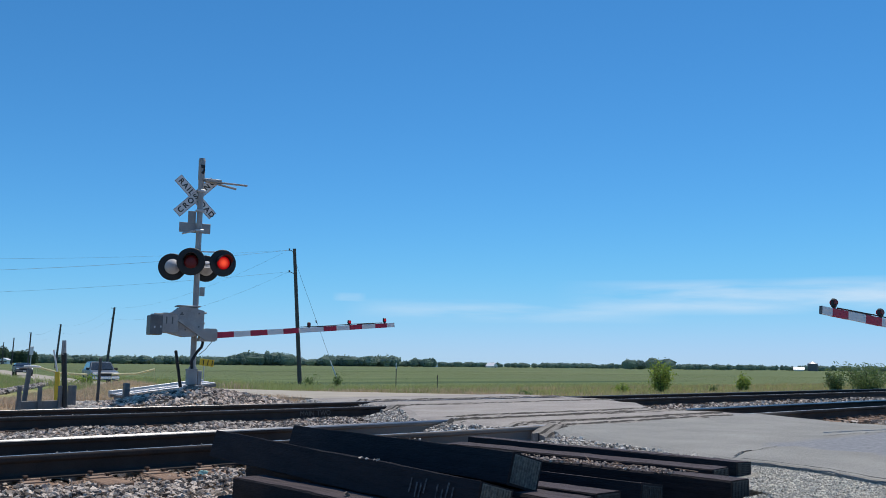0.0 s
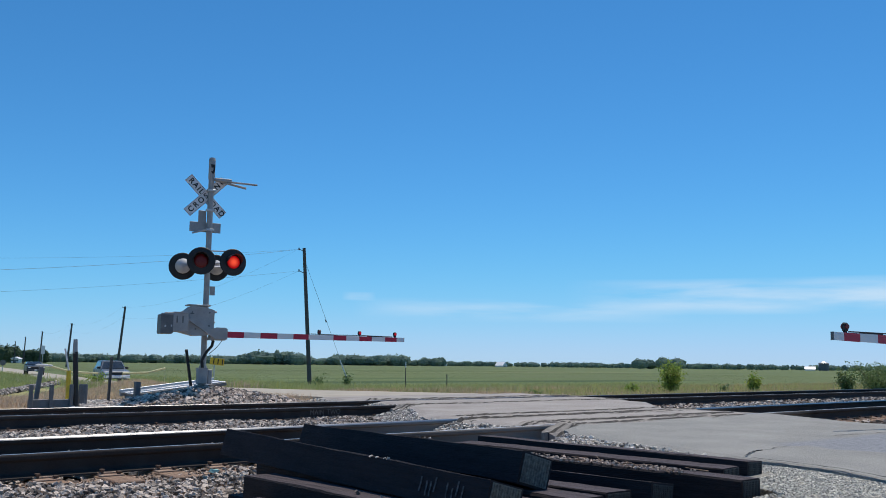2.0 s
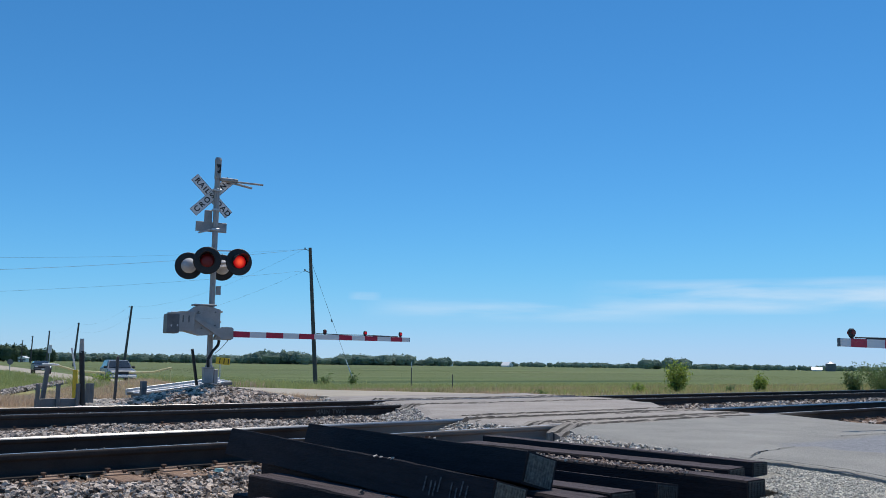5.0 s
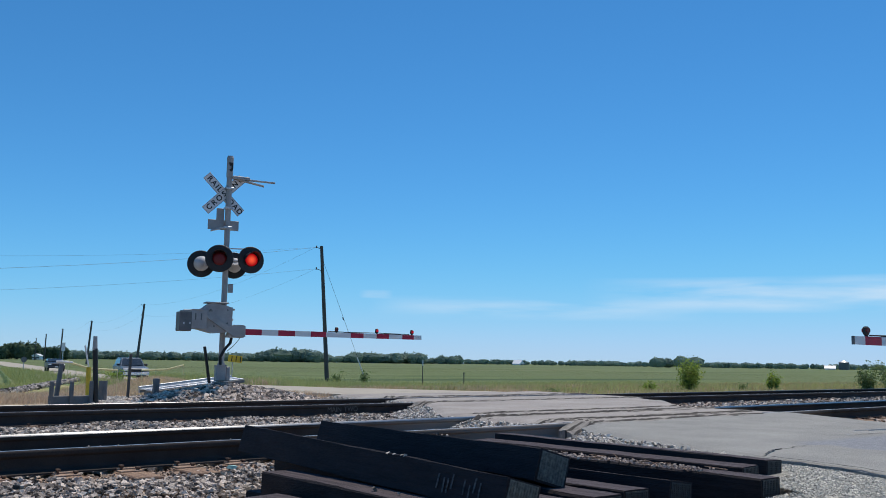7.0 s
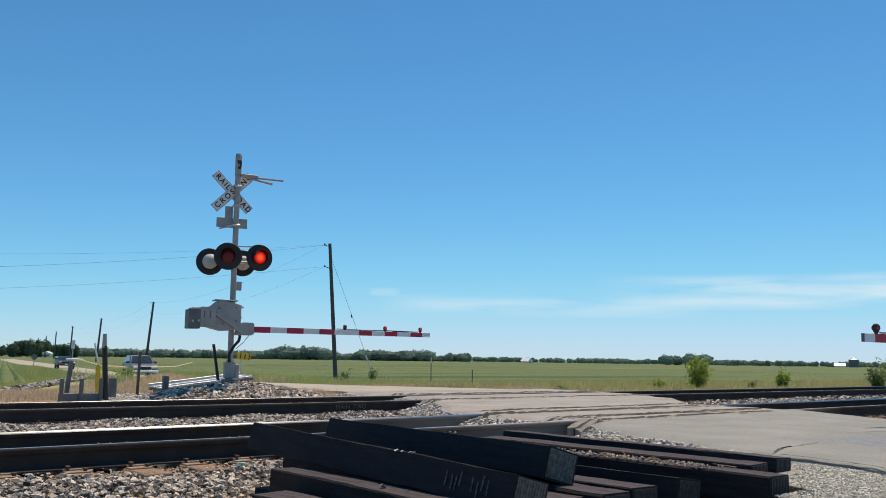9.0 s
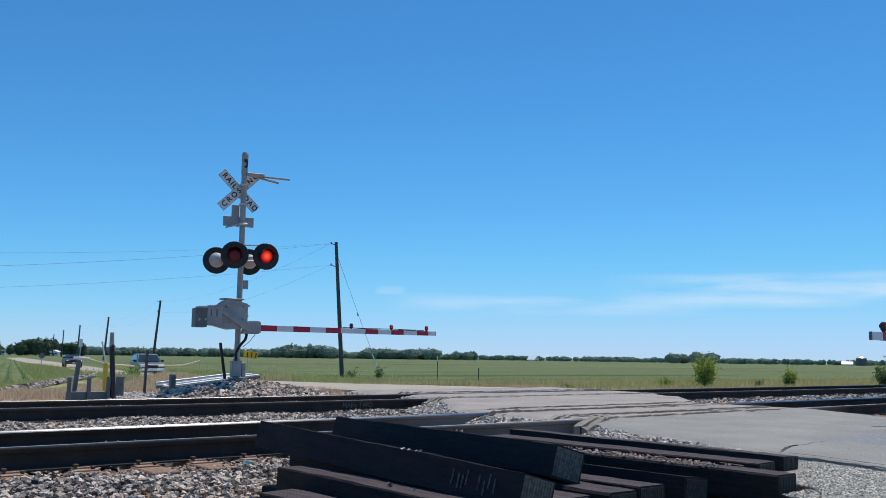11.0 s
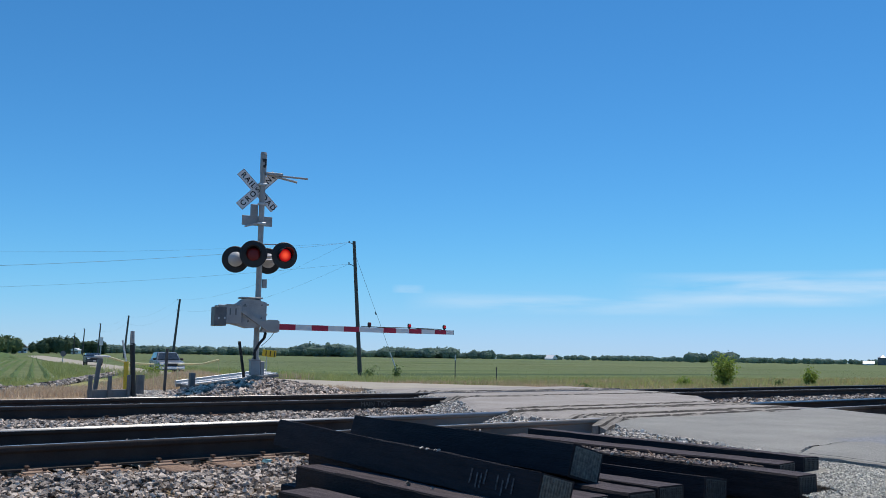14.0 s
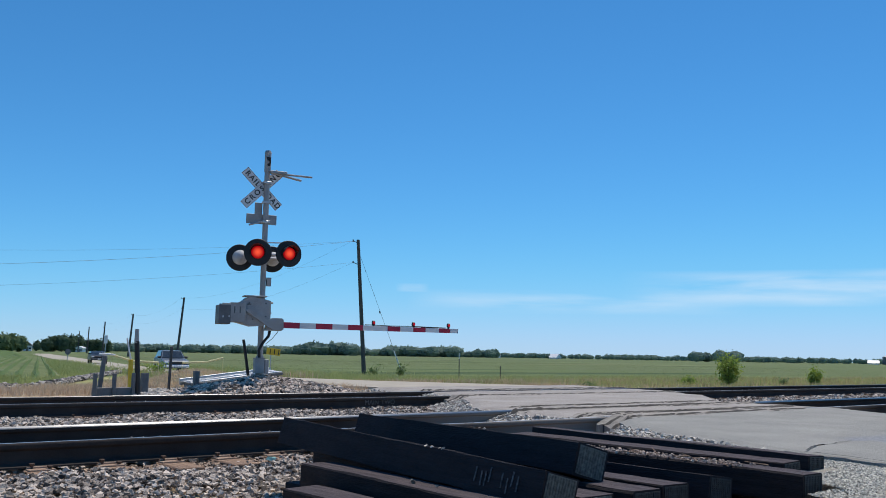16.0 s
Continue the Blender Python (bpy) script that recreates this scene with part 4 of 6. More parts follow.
def lamp_unit(parent, at, label):
    """A flashing light: round black background, housing behind, hood and dark lens in front; it faces -y."""
    turn = Matrix.Rotation(radians(90), 4, "X")
    lamp = part("flasher_lamp", lathe(bmesh.new(), ((0.02, -0.012), (0.285, -0.012), (0.297, 0.0), (0.285, 0.012), (0.16, 0.016), (0.02, 0.016)), 32, m=turn), BLACK, parent, label, at=at)
    bm = lathe(bmesh.new(), ((0.155, 0.01), (0.165, -0.04), (0.16, -0.10), (0.12, -0.17), (0.05, -0.21), (0.03, -0.215)), 24, m=turn)
    part("housing", bm, PALEGREY, lamp, "pale grey domed lamp housing", smooth=True)
    bm = lathe(bmesh.new(), ((0.02, 0.018), (0.150, 0.018), (0.145, 0.026), (0.10, 0.034), (0.04, 0.038)), 24, m=turn)
    part("lens", bm, REDGLASS, lamp, "round dark red lens", smooth=True)
    bm = bmesh.new()
    seg, deep = 26, 0.30
    for i in range(seg):
        quad = []
        for j, dd in ((i, 0), (i + 1, 0), (i + 1, 1), (i, 1)):
            a = radians(-55 + 290 * j / seg)
            reach = deep * (0.25 + 0.75 * max(0.0, math.sin(a)) ** 0.5) if math.sin(a) > 0 else deep * 0.25 * max(0.0, 1 + 1.1 * math.sin(a))
            quad.append((0.165 * math.cos(a), -0.016 - dd * reach, 0.165 * math.sin(a)))
        outer = [bm.verts.new(p) for p in quad]
        inner = [bm.verts.new((p[0] * 0.97, p[1], p[2] * 0.97)) for p in quad]
        bm.faces.new(outer)
        bm.faces.new(list(reversed(inner)))
        bm.faces.new((outer[3], outer[2], inner[2], inner[3]))
    bmesh.ops.remove_doubles(bm, verts=bm.verts, dist=0.0005)
    part("hood", bm, BLACK, lamp, "curved black visor")
    bulb = part("bulb", lathe(bmesh.new(), ((0.02, 0.0), (0.138, 0.0), (0.132, 0.006), (0.09, 0.014), (0.03, 0.018)), 24, m=turn), LIT, lamp, "glowing red light", smooth=True)
    return lamp, bulb


def gate_arm(parent, length, at):
    """The striped boom along +x from its pivot, with three lights on it."""
    bm = bmesh.new()
    taper = lambda x: 0.064 - 0.014 * x / length
    prism(bm, ((0, -taper(0)), (length, -taper(length)), (length, taper(length)), (0, taper(0))), -0.018, 0.018)
    arm = part("gate_arm", bm, WHITE, parent, "red and white striped gate boom", at=at)
    for u0, u1 in ((0.02, 0.106), (0.191, 0.28), (0.365, 0.448), (0.586, 0.659), (0.734, 0.807), (0.886, 0.955)):
        x0, x1 = length * u0, length * u1
        bm = prism(bmesh.new(), ((x0, -taper(x0) - 0.0015), (x1, -taper(x1) - 0.0015), (x1, taper(x1) + 0.0015), (x0, taper(x0) + 0.0015)), -0.0195, 0.0195)
        part("red_band", bm, RED, arm, "red reflective band")
    bm = box(bmesh.new(), length - 0.004, length + 0.006, -0.02, 0.02, -0.052, 0.052)
    part("end_cap", bm, DARKGREY, arm)
    bm = tube(bmesh.new(), [(length * 0.46, 0.0, 0.075), (length * 0.6, 0.0, 0.068), (length * 0.75, 0.0, 0.075), (length * 0.93, 0, 0.066)], 0.009)
    box(bm, length * 0.55, length * 0.6, -0.012, 0.012, 0.055, 0.075)
    box(bm, length * 0.78, length * 0.88, -0.012, 0.012, 0.05, 0.072)
    part("light_cable", bm, RUBBER, arm, "black light cable along the boom")
    lights = []
    for k, u in enumerate((0.507, 0.736, 0.945)):
        x = length * u
        bm = rod(bmesh.new(), (x, 0, 0.05), (x, 0, 0.10), 0.022, seg=8)
        box(bm, x - 0.038, x + 0.038, -0.032, 0.032, 0.065, 0.175, 0.018)
        unit = part("arm_light", bm, BLACK, arm, "small black light head with red lenses")
        part("lens", rod(bmesh.new(), (x, -0.038, 0.125), (x, 0.038, 0.125), 0.033, seg=14), REDGLASS, unit, "small red lens")
        lit = part("bulb", lathe(bmesh.new(), ((0.005, 0.0), (0.032, 0.0), (0.024, 0.007), (0.006, 0.010)), 14, m=Matrix.Rotation(radians(90), 4, "X")), LITSMALL, unit, "small glowing red light",
                   at=pose(x, -0.040, 0.125))
        lights.append(lit)
    return arm, lights


def crossbuck(parent, at):
    for words, ang, gap, dy in (("RAIL  ROAD", -45.0, 0.3, 0.0), ("CROSSING", 45.0, 0.0, -0.006)):
        bm = box(bmesh.new(), -0.56, 0.56, -0.0025 + dy, 0.0025 + dy, -0.105, 0.105, 0.001)
        b = part("blade", bm, WHITE, parent, "white blade with black letters", at=at @ pose(0, 0, 0, 0, -ang, 0))
        edge = bmesh.new()
        for x0, x1, z0, z1 in ((-0.55, 0.55, 0.092, 0.097), (-0.55, 0.55, -0.097, -0.092), (-0.55, -0.545, -0.097, 0.097), (0.545, 0.55, -0.097, 0.097)):
            box(edge, x0, x1, -0.0042 + dy, -0.003 + dy, z0, z1)
        part("border", edge, BLACK, b)
        halves = ((("RAIL", -0.30), ("ROAD", 0.30)) if "RAIL" in words else ((words, 0.035),))
        for w, x in halves:
            o = new("letters", text_mesh(w, 0.165, BLACK, 0.0008, 0.004, 1.46 if len(w) > 4 else 1.28))
            o.parent = b
            o.matrix_basis = pose(x, -0.0038 + dy, 0, 90, 0, 0)


def signal(at, label, flip=False):
    s = base("crossing_signal", label, "crossing signal", at, "crossing signals")
    bm = rod(bmesh.new(), (0, 0, 0.15), (0, 0, 5.0), 0.062, seg=20)
    rod(bm, (0, 0, 4.58), (0, 0, 5.0), 0.072, seg=20)
    rod(bm, (0, 0, 5.0), (0, 0, 5.06), 0.078, 0.06, seg=20)
    part("mast", bm, GREY, s, "grey-painted steel mast", smooth=False)
    bm = prism(bmesh.new(), ((-0.045, 4.90), (0.05, 4.90), (0.05, 4.76), (0.03, 4.70), (-0.01, 4.70), (-0.03, 4.74), (0.0, 4.76), (0.02, 4.78), (0.015, 4.84), (-0.02, 4.82)), -0.085, -0.06)
    part("emblem", bm, BLACK, s, "small black mark on the mast cap")
    bm = box(bmesh.new(), -0.22, 0.22, -0.22, 0.22, -0.3, 0.06, 0.01)
    box(bm, -0.15, 0.15, -0.15, 0.15, 0.06, 0.10, 0.006)
    rod(bm, (0, 0, 0.1), (0, 0, 0.5), 0.095, 0.085, seg=16)
    part("foundation", bm, GREY, s, "grey base casting on a concrete foundation")
    bm = box(bmesh.new(), -0.17, 0.03, -0.32, -0.12, 0.12, 0.44, 0.012)
    box(bm, -0.185, 0.045, -0.335, -0.105, 0.43, 0.455, 0.006)
    box(bm, 0.05, 0.14, -0.26, -0.10, 0.12, 0.42, 0.012)
    part("junction_box", bm, GREY, s, "grey metal junction box at the foot")
    pts = [(-0.06, -0.2, 0.45), (-0.08, -0.21, 0.62), (0.02, -0.2, 0.80), (0.13, -0.17, 0.92), (0.16, -0.14, 1.03), (0.08, -0.10, 1.16)]
    part("conduit", tube(bmesh.new(), pts, 0.032, 8), RUBBER, s, "bent black cable conduit")
    pts = [(0.10, -0.06, 0.75), (0.25, -0.05, 0.88), (0.36, -0.05, 1.02), (0.40, -0.04, 1.14)]
    part("thin_cable", tube(bmesh.new(), pts, 0.007, 5), RUBBER, s)

    # crossbuck and the plates below it
    crossbuck(s, pose(-0.09, 0.085, 4.20))
    bm = box(bmesh.new(), -0.415, 0.265, 0.066, 0.074, 3.40, 3.62, 0.004)
    box(bm, -0.235, -0.065, 0.064, 0.076, 3.60, 3.88, 0.004)
    part("back_plate", bm, GREY, s, "grey back of a T-shaped sign plate")
    for z in (3.42, 3.86, 4.30):
        part("clamp", box(bmesh.new(), -0.087, 0.087, -0.082, 0.06, z, z + 0.05, 0.006), GALV, s)
    part("plate_brace", rod(bmesh.new(), (-0.36, 0.02, 3.36), (-0.02, -0.02, 3.46), 0.02, seg=8), GALV, s)
    bm = rod(bmesh.new(), (0.06, -0.05, 4.55), (1.00, -0.12, 4.53), 0.022, seg=8)
    rod(bm, (0.06, -0.05, 4.56), (0.74, -0.16, 4.42), 0.026, seg=8)
    box(bm, 0.05, 0.42, -0.14, -0.04, 4.53, 4.60, 0.01, m=Matrix.Rotation(radians(0), 4, "Y"))
    part("bracket_arm", bm, GREY, s, "grey steel folding bracket arm")

    # flashing lights: two towards the near side, two towards the far side
    bm = rod(bmesh.new(), (-0.50, 0.10, 2.62), (0.50, 0.10, 2.66), 0.03, seg=10)
    rod(bm, (0.0, -0.06, 2.98), (0.58, -0.20, 2.99), 0.014, seg=8)
    rod(bm, (-0.15, -0.26, 2.72), (0.0, 0.0, 2.72), 0.03, seg=8)
    rod(bm, (0.0, -0.05, 2.70), (0.52, -0.10, 2.74), 0.026, seg=8)
    box(bm, -0.10, 0.10, -0.10, 0.12, 2.58, 2.80, 0.015)
    part("crossarm", bm, GALV, s, "galvanised pipe crossarm")
    left, b1 = lamp_unit(s, pose(-0.225, -0.36, 2.72, 0, 0, -14), "black round flashing light facing the near road")
    right, b2 = lamp_unit(s, pose(0.485, -0.26, 2.74, 0, 0, 4), "black round flashing light facing the near road")
    lamp_unit(s, pose(-0.485, 0.22, 2.64, 0, 0, 172), "black round flashing light seen from behind")[1].matrix_basis = pose(0, 0.03, 0)
    lamp_unit(s, pose(0.265, 0.34, 2.66, 0, 0, 176), "black round flashing light seen from behind")[1].matrix_basis = pose(0, 0.03, 0)

    # gate mechanism and counterweights
    MECH = pose(-0.155, 0, 0)
    bm = prism(bmesh.new(), ((-0.46, 1.20), (-0.46, 1.60), (-0.34, 1.66), (-0.24, 1.74), (-0.12, 1.76), (0.10, 1.72), (0.27, 1.68), (0.27, 1.30), (0.14, 1.14), (-0.14, 1.12)), -0.34, -0.07)
    box(bm, -0.30, 0.18, -0.36, -0.05, 1.755, 1.785, 0.006)
    box(bm, 0.22, 0.33, -0.30, -0.12, 1.62, 1.66, 0.008)
    box(bm, 0.25, 0.30, -0.30, -0.12, 1.40, 1.44, 0.008)
    part("mechanism_case", bm, GREY, s, "grey gate mechanism case", at=MECH)
    for x, z in ((-0.2, 1.62), (0.16, 1.62), (0.16, 1.34), (-0.12, 1.27)):
        part("bolt", rod(bmesh.new(), (x, -0.36, z), (x, -0.335, z), 0.018, seg=8), DARKGREY, s, at=MECH)
    part("case_latch", box(bmesh.new(), -0.24, -0.16, -0.348, -0.338, 1.58, 1.60), DARKGREY, s, at=MECH)
    rz = lambda x, z: (x, z)
    bm = prism(bmesh.new(), (rz(-0.30, 1.46), rz(0.30, 1.06), rz(0.55, 1.06), rz(0.55, 1.28), rz(0.51, 1.31), rz(0.30, 1.31), rz(0.20, 1.26), rz(-0.2, 1.50)), -0.40, -0.35)
    prism(bm, (rz(0.18, 1.04), rz(0.53, 1.04), rz(0.53, 1.30), rz(0.26, 1.30)), -0.34, -0.10)
    part("boom_bracket", bm, GREY, s, "grey boom bracket plate", at=MECH)
    bm = box(bmesh.new(), -0.78, -0.28, -0.40, -0.36, 1.20, 1.60, 0.01)
    box(bm, -0.78, -0.28, -0.06, -0.02, 1.20, 1.60, 0.01)
    box(bm, -0.60, -0.30, -0.41, -0.02, 1.585, 1.615, 0.006)
    box(bm, -0.74, -0.30, -0.36, -0.06, 1.20, 1.24, 0.006)
    part("counterweight_arm", bm, GREY, s, "grey counterweight arm", at=MECH)
    for x0, x1, z0, z1, mt in ((-0.85, -0.60, 1.155, 1.56, DARKGREY), (-0.54, -0.50, 1.38, 1.54, DARKGREY), (-0.42, -0.38, 1.38, 1.54, DARKGREY)):
        bm = box(bmesh.new(), x0, x1, -0.42 if x1 < -0.58 else -0.406, -0.01, z0, z1, 0.012)
        part("counterweight", bm, mt, s, "dark grey counterweight block", at=MECH)
    for x, z in ((-0.76, 1.31), (-0.635, 1.32)):
        part("weight_bolt", box(bmesh.new(), x - 0.014, x + 0.014, -0.424, -0.416, z - 0.022, z + 0.022), GALV, s, at=MECH)
    bm = prism(bmesh.new(), ((0.075, 2.02), (0.17, 2.02), (0.17, 2.21), (0.075, 2.21)), -0.05, 0.03)
    part("cable_box", bm, GREY, s)
    arm, lights = gate_arm(s, 4.33, pose(0.34, -0.22, 1.17))
    return s, arm, lights, b1, b2


far_signal, far_arm, far_lights, far_b1, far_b2 = signal(pose(9.21, 17.75, 0.14, 0, 0, -14), "grey railroad crossing signal with flashing red lights and lowered striped gate")
near_signal, near_arm, near_lights, near_b1, near_b2 = signal(pose(15.4, 3.55, -0.14, 0, 0, 166), "grey railroad crossing signal with lowering striped gate beside the near road")

# ---- posts and clutter by the signal ----


def post(name, x, y, z0, x1, z1, r, material, label, category="post", square=False, dy=0.0):
    if square:
        bm = box(bmesh.new(), -r, r, -r, r, -0.25, z1 - z0, 0.008)
        return thing(name, bm, material, label, category, at=pose(x, y, z0, 0, math.degrees(math.atan2(x1 - x, z1 - z0)), 0))
    bm = rod(bmesh.new(), (0, 0, -0.25), (x1 - x, dy, z1 - z0), r, seg=12)
    rod(bm, (x1 - x, dy, z1 - z0), ((x1 - x), dy, z1 - z0 + 0.006), r * 0.8, seg=12)
    return thing(name, bm, material, label, category, at=pose(x, y, z0))


# steel frame with stub posts
fr = base("post_rack", "dark grey steel frame with stub posts beside the track", "frame", pose(5.44, 17.0, -0.10))
part("front_plate", box(bmesh.new(), -0.01, 0.80, -0.03, 0.03, -0.25, 0.11, 0.008), DARKGREY, fr)
for x in (0.02, 0.375, 0.735):
    part("stub_post", box(bmesh.new(), x - 0.033, x + 0.033, -0.075, -0.015, -0.2, 0.38, 0.008), DARKGREY, fr)
part("cross_bar", box(bmesh.new(), 0.40, 0.44, -0.02, 0.58, -0.05, 0.06, 0.005), DARKGREY, fr)
tall = base("marker_post", "tall black post with a pale grey cap", "post", pose(6.265, 16.95, -0.1))
part("shaft", rod(bmesh.new(), (0.02, 0, -0.2), (-0.07, 0, 0.98), 0.047, seg=14), BLACK, tall)
part("cap", rod(bmesh.new(), (-0.072, 0, 0.95), (-0.078, 0, 1.21), 0.046, 0.036, seg=14), GREY, tall, "pale grey cap")
post("leaning_post", 5.67, 17.35, -0.1, 5.74, 0.60, 0.036, DARKGREY, "dark grey leaning steel post", square=True)
post("stub_post", 6.78, 18.0, -0.12, 6.78, 0.25, 0.085, DARKGREY, "short stout dark grey post", square=False)
post("steel_post", 7.70, 19.0, -0.1, 7.72, 0.80, 0.026, POLEWOOD, "slim dark wooden post in dry grass", square=True)
post("stub_post", 7.86, 17.95, -0.1, 7.86, 0.30, 0.055, DARKGREY, "short dark grey post by the steel beam", square=True)
post("leaning_rail_post", 9.13, 18.05, 0.05, 8.95, 1.00, 0.027, BLACK, "black leaning steel post beside the signal", square=True)
# yellow cable marker
ym = base("cable_marker", "yellow plastic cable marker with a white top", "marker", pose(6.58, 18.2, -0.2))
bm = rod(bmesh.new(), (0, 0, -0.1), (-0.03, 0, 0.72), 0.06, 0.045, seg=12)
part("sleeve", bm, YELLOW, ym)
part("rod", rod(bmesh.new(), (-0.03, 0, 0.7), (-0.13, 0, 1.15), 0.018, seg=8), WHITE, ym, "thin white rod")
# yellow tubes strung across, sagging
TUBE1 = [(6.75, 20.0, 0.62), (6.85, 20.0, 0.58), (7.24, 20.0, 0.47), (7.84, 20.0, 0.44)]
TUBE2 = [(8.4, 20.0, 0.44), (8.99, 20.0, 0.46), (9.41, 20.0, 0.56)]
for pts in (TUBE1, TUBE2):
    bm = tube(bmesh.new(), pts, 0.022, 8)
    for q in (pts[0], pts[-1]):
        rod(bm, (q[0], q[1], float(land(q[0], q[1])) - 0.1), q, 0.005, seg=6)
    thing("yellow_tube", bm, PALEYELLOW, "thin faded yellow tube strung above the grass", "tube", "yellow tubes")
thing("tube_sleeve", tube(bmesh.new(), [(6.50, 20.02, 0.612), (6.60, 20.0, 0.615), (6.75, 20.0, 0.61), (6.84, 20.0, 0.595)], 0.024, 10), WHITE, "pale sleeve on the end of the yellow tube", "tube")
# long pale steel platform behind the heap
pf = base("steel_platform", "long low pale galvanised steel platform on stub posts", "platform", pose(7.95, 18.4, -0.08, 0, -6.5, 0))
part("deck_plank", box(bmesh.new(), 0, 2.2, 0, 0.24, 0.10, 0.125, 0.004), GALV, pf)
part("deck_plank", box(bmesh.new(), 0, 2.2, 0.30, 0.55, 0.115, 0.14, 0.004), GALV, pf)
# dark grey here paints the shading under the deck's front edge
part("front_beam", box(bmesh.new(), 0, 2.2, -0.04, -0.002, 0.03, 0.098, 0.006), DARKGREY, pf, "front beam darkened for the shade below the deck")
part("back_beam", box(bmesh.new(), 0, 2.2, 0.57, 0.63, 0.05, 0.19, 0.006), GALV, pf)
for x in (0.1, 1.1, 2.05):
    part("stub_leg", box(bmesh.new(), x - 0.04, x + 0.04, 0.0, 0.5, -0.25, 0.10), DARKGREY, pf)
# yellow chevron sign
ys = base("warning_sign", "small yellow sign with dark diagonal bars on a thin post", "sign", pose(11.68, 22.0, -0.25))
part("panel", box(bmesh.new(), -0.17, 0.22, -0.006, 0.006, 0.90, 1.08, 0.003, m=pose(0, 0, 0, 0, 6, -10)), YELLOW, ys)
for k in range(3):
    part("bar", box(bmesh.new(), -0.08 + 0.12 * k, -0.055 + 0.12 * k, -0.012, -0.008, 0.92, 1.06, m=pose(0, 0, 0, 0, 6, -10)), BLACK, ys)
part("post", rod(bmesh.new(), (0.06, 0, -0.2), (0.06, 0, 0.95), 0.015, seg=8), GALV, ys)
# slim field markers
for x, y, h in ((36.9, 44.0, 1.75), (39.0, 42.4, 1.0)):
    fm = base("field_marker", "slim white-tipped marker stake at the field edge", "marker", pose(x, y, float(land(x, y))), "field markers")
    part("stake", rod(bmesh.new(), (0, 0, -0.2), (0, 0, h * 0.8), 0.028, seg=8), POLEWOOD, fm)
    part("tip", rod(bmesh.new(), (0, 0, h * 0.8), (0, 0, h), 0.036, seg=8), WHITE if h > 1.5 else POLEWOOD, fm)

# ---- utility poles and wires ----
LINE = []


def utility_pole(x, y, lean, top, guy=False, r=0.15):
    z = float(land(x, y))
    ob = base("utility_pole", "weathered wooden utility pole beside the road", "utility pole", pose(x, y, z), "utility poles")
    part("shaft", rod(bmesh.new(), (0, 0, -0.5), (lean, 0, top), r * 1.15, r * 0.8, seg=12), POLEWOOD, ob)
    for dz, dx in ((-0.25, -0.45), (-1.9, -0.40)):
        bm = bmesh.new()
        rod(bm, (lean, 0, top + dz), (lean + dx, 0, top + dz + 0.12), 0.03, seg=6)
        rod(bm, (lean + dx, 0, top + dz + 0.05), (lean + dx, 0, top + dz + 0.22), 0.05, seg=8)
        part("insulator_bracket", bm, DARKGREY, ob)
    if guy:
        part("guy_wire", tube(bmesh.new(), [(lean * 0.92, 0, top - 0.9), (2.2, -2.0, 0.0)], 0.012, 5), WIRE, ob)
        part("strain_insulator", rod(bmesh.new(), (0.55, -1.0, top * 0.475), (0.60, -1.04, top * 0.455), 0.05, seg=8), DARKGREY, ob)
        part("guy_guard", rod(bmesh.new(), (2.2, -2.0, 0.0), (1.56, -1.58, 1.9), 0.045, seg=8), WHITE, ob, "white guy wire guard")
    LINE.append((x + lean, y, z + top))
    return ob


utility_pole(38.55, 57.2, -0.92, 10.35, True)
for x, y, lean, h in ((57.5, 139.5, 0.85, 10.25), (77.6, 217.7, 0.7, 10.4), (93.4, 285, 0.4, 10.3), (111.2, 357, 0.3, 10.3), (134.4, 445, 0.2, 10.3), (150.3, 511, 0.2, 10.3)):
    utility_pole(x, y, lean, h, False, 0.19 if y < 180 else 0.24)


def wire(a, b, sag, r, n=14):
    a, b = Vector(a), Vector(b)
    pts = [a.lerp(b, i / n) - Vector((0, 0, sag * 4 * (i / n) * (1 - i / n))) for i in range(n + 1)]
    return tube(bmesh.new(), pts, r, 5)


def line_wire(a, b, sag, r=0.005):
    return thing("power_line", wire(a, b, sag, r), WIRE, "thin sagging overhead power line", "power line", "power lines")


tops = [Vector(p) for p in LINE]
for p, q in zip(tops[:3], tops[1:4]):
    line_wire(p + Vector((-0.4, 0, -0.1)), q + Vector((-0.4, 0, -0.1)), 1.3)
    line_wire(p + Vector((-0.4, 0, -1.8)), q + Vector((-0.4, 0, -1.8)), 1.4)
line_wire(tops[0] + Vector((-0.4, 0, -0.15)), (11.60, 61, 6.70), 0.25, 0.005)
line_wire(tops[0] + Vector((-0.4, 0, -1.8)), (12.17, 63, 4.58), 0.25, 0.006)
line_wire(tops[0] + Vector((-0.4, 0, -0.15)), (9.0, 48.5, 4.7), 0.25, 0.008)

# ---- cars waiting on the road ----


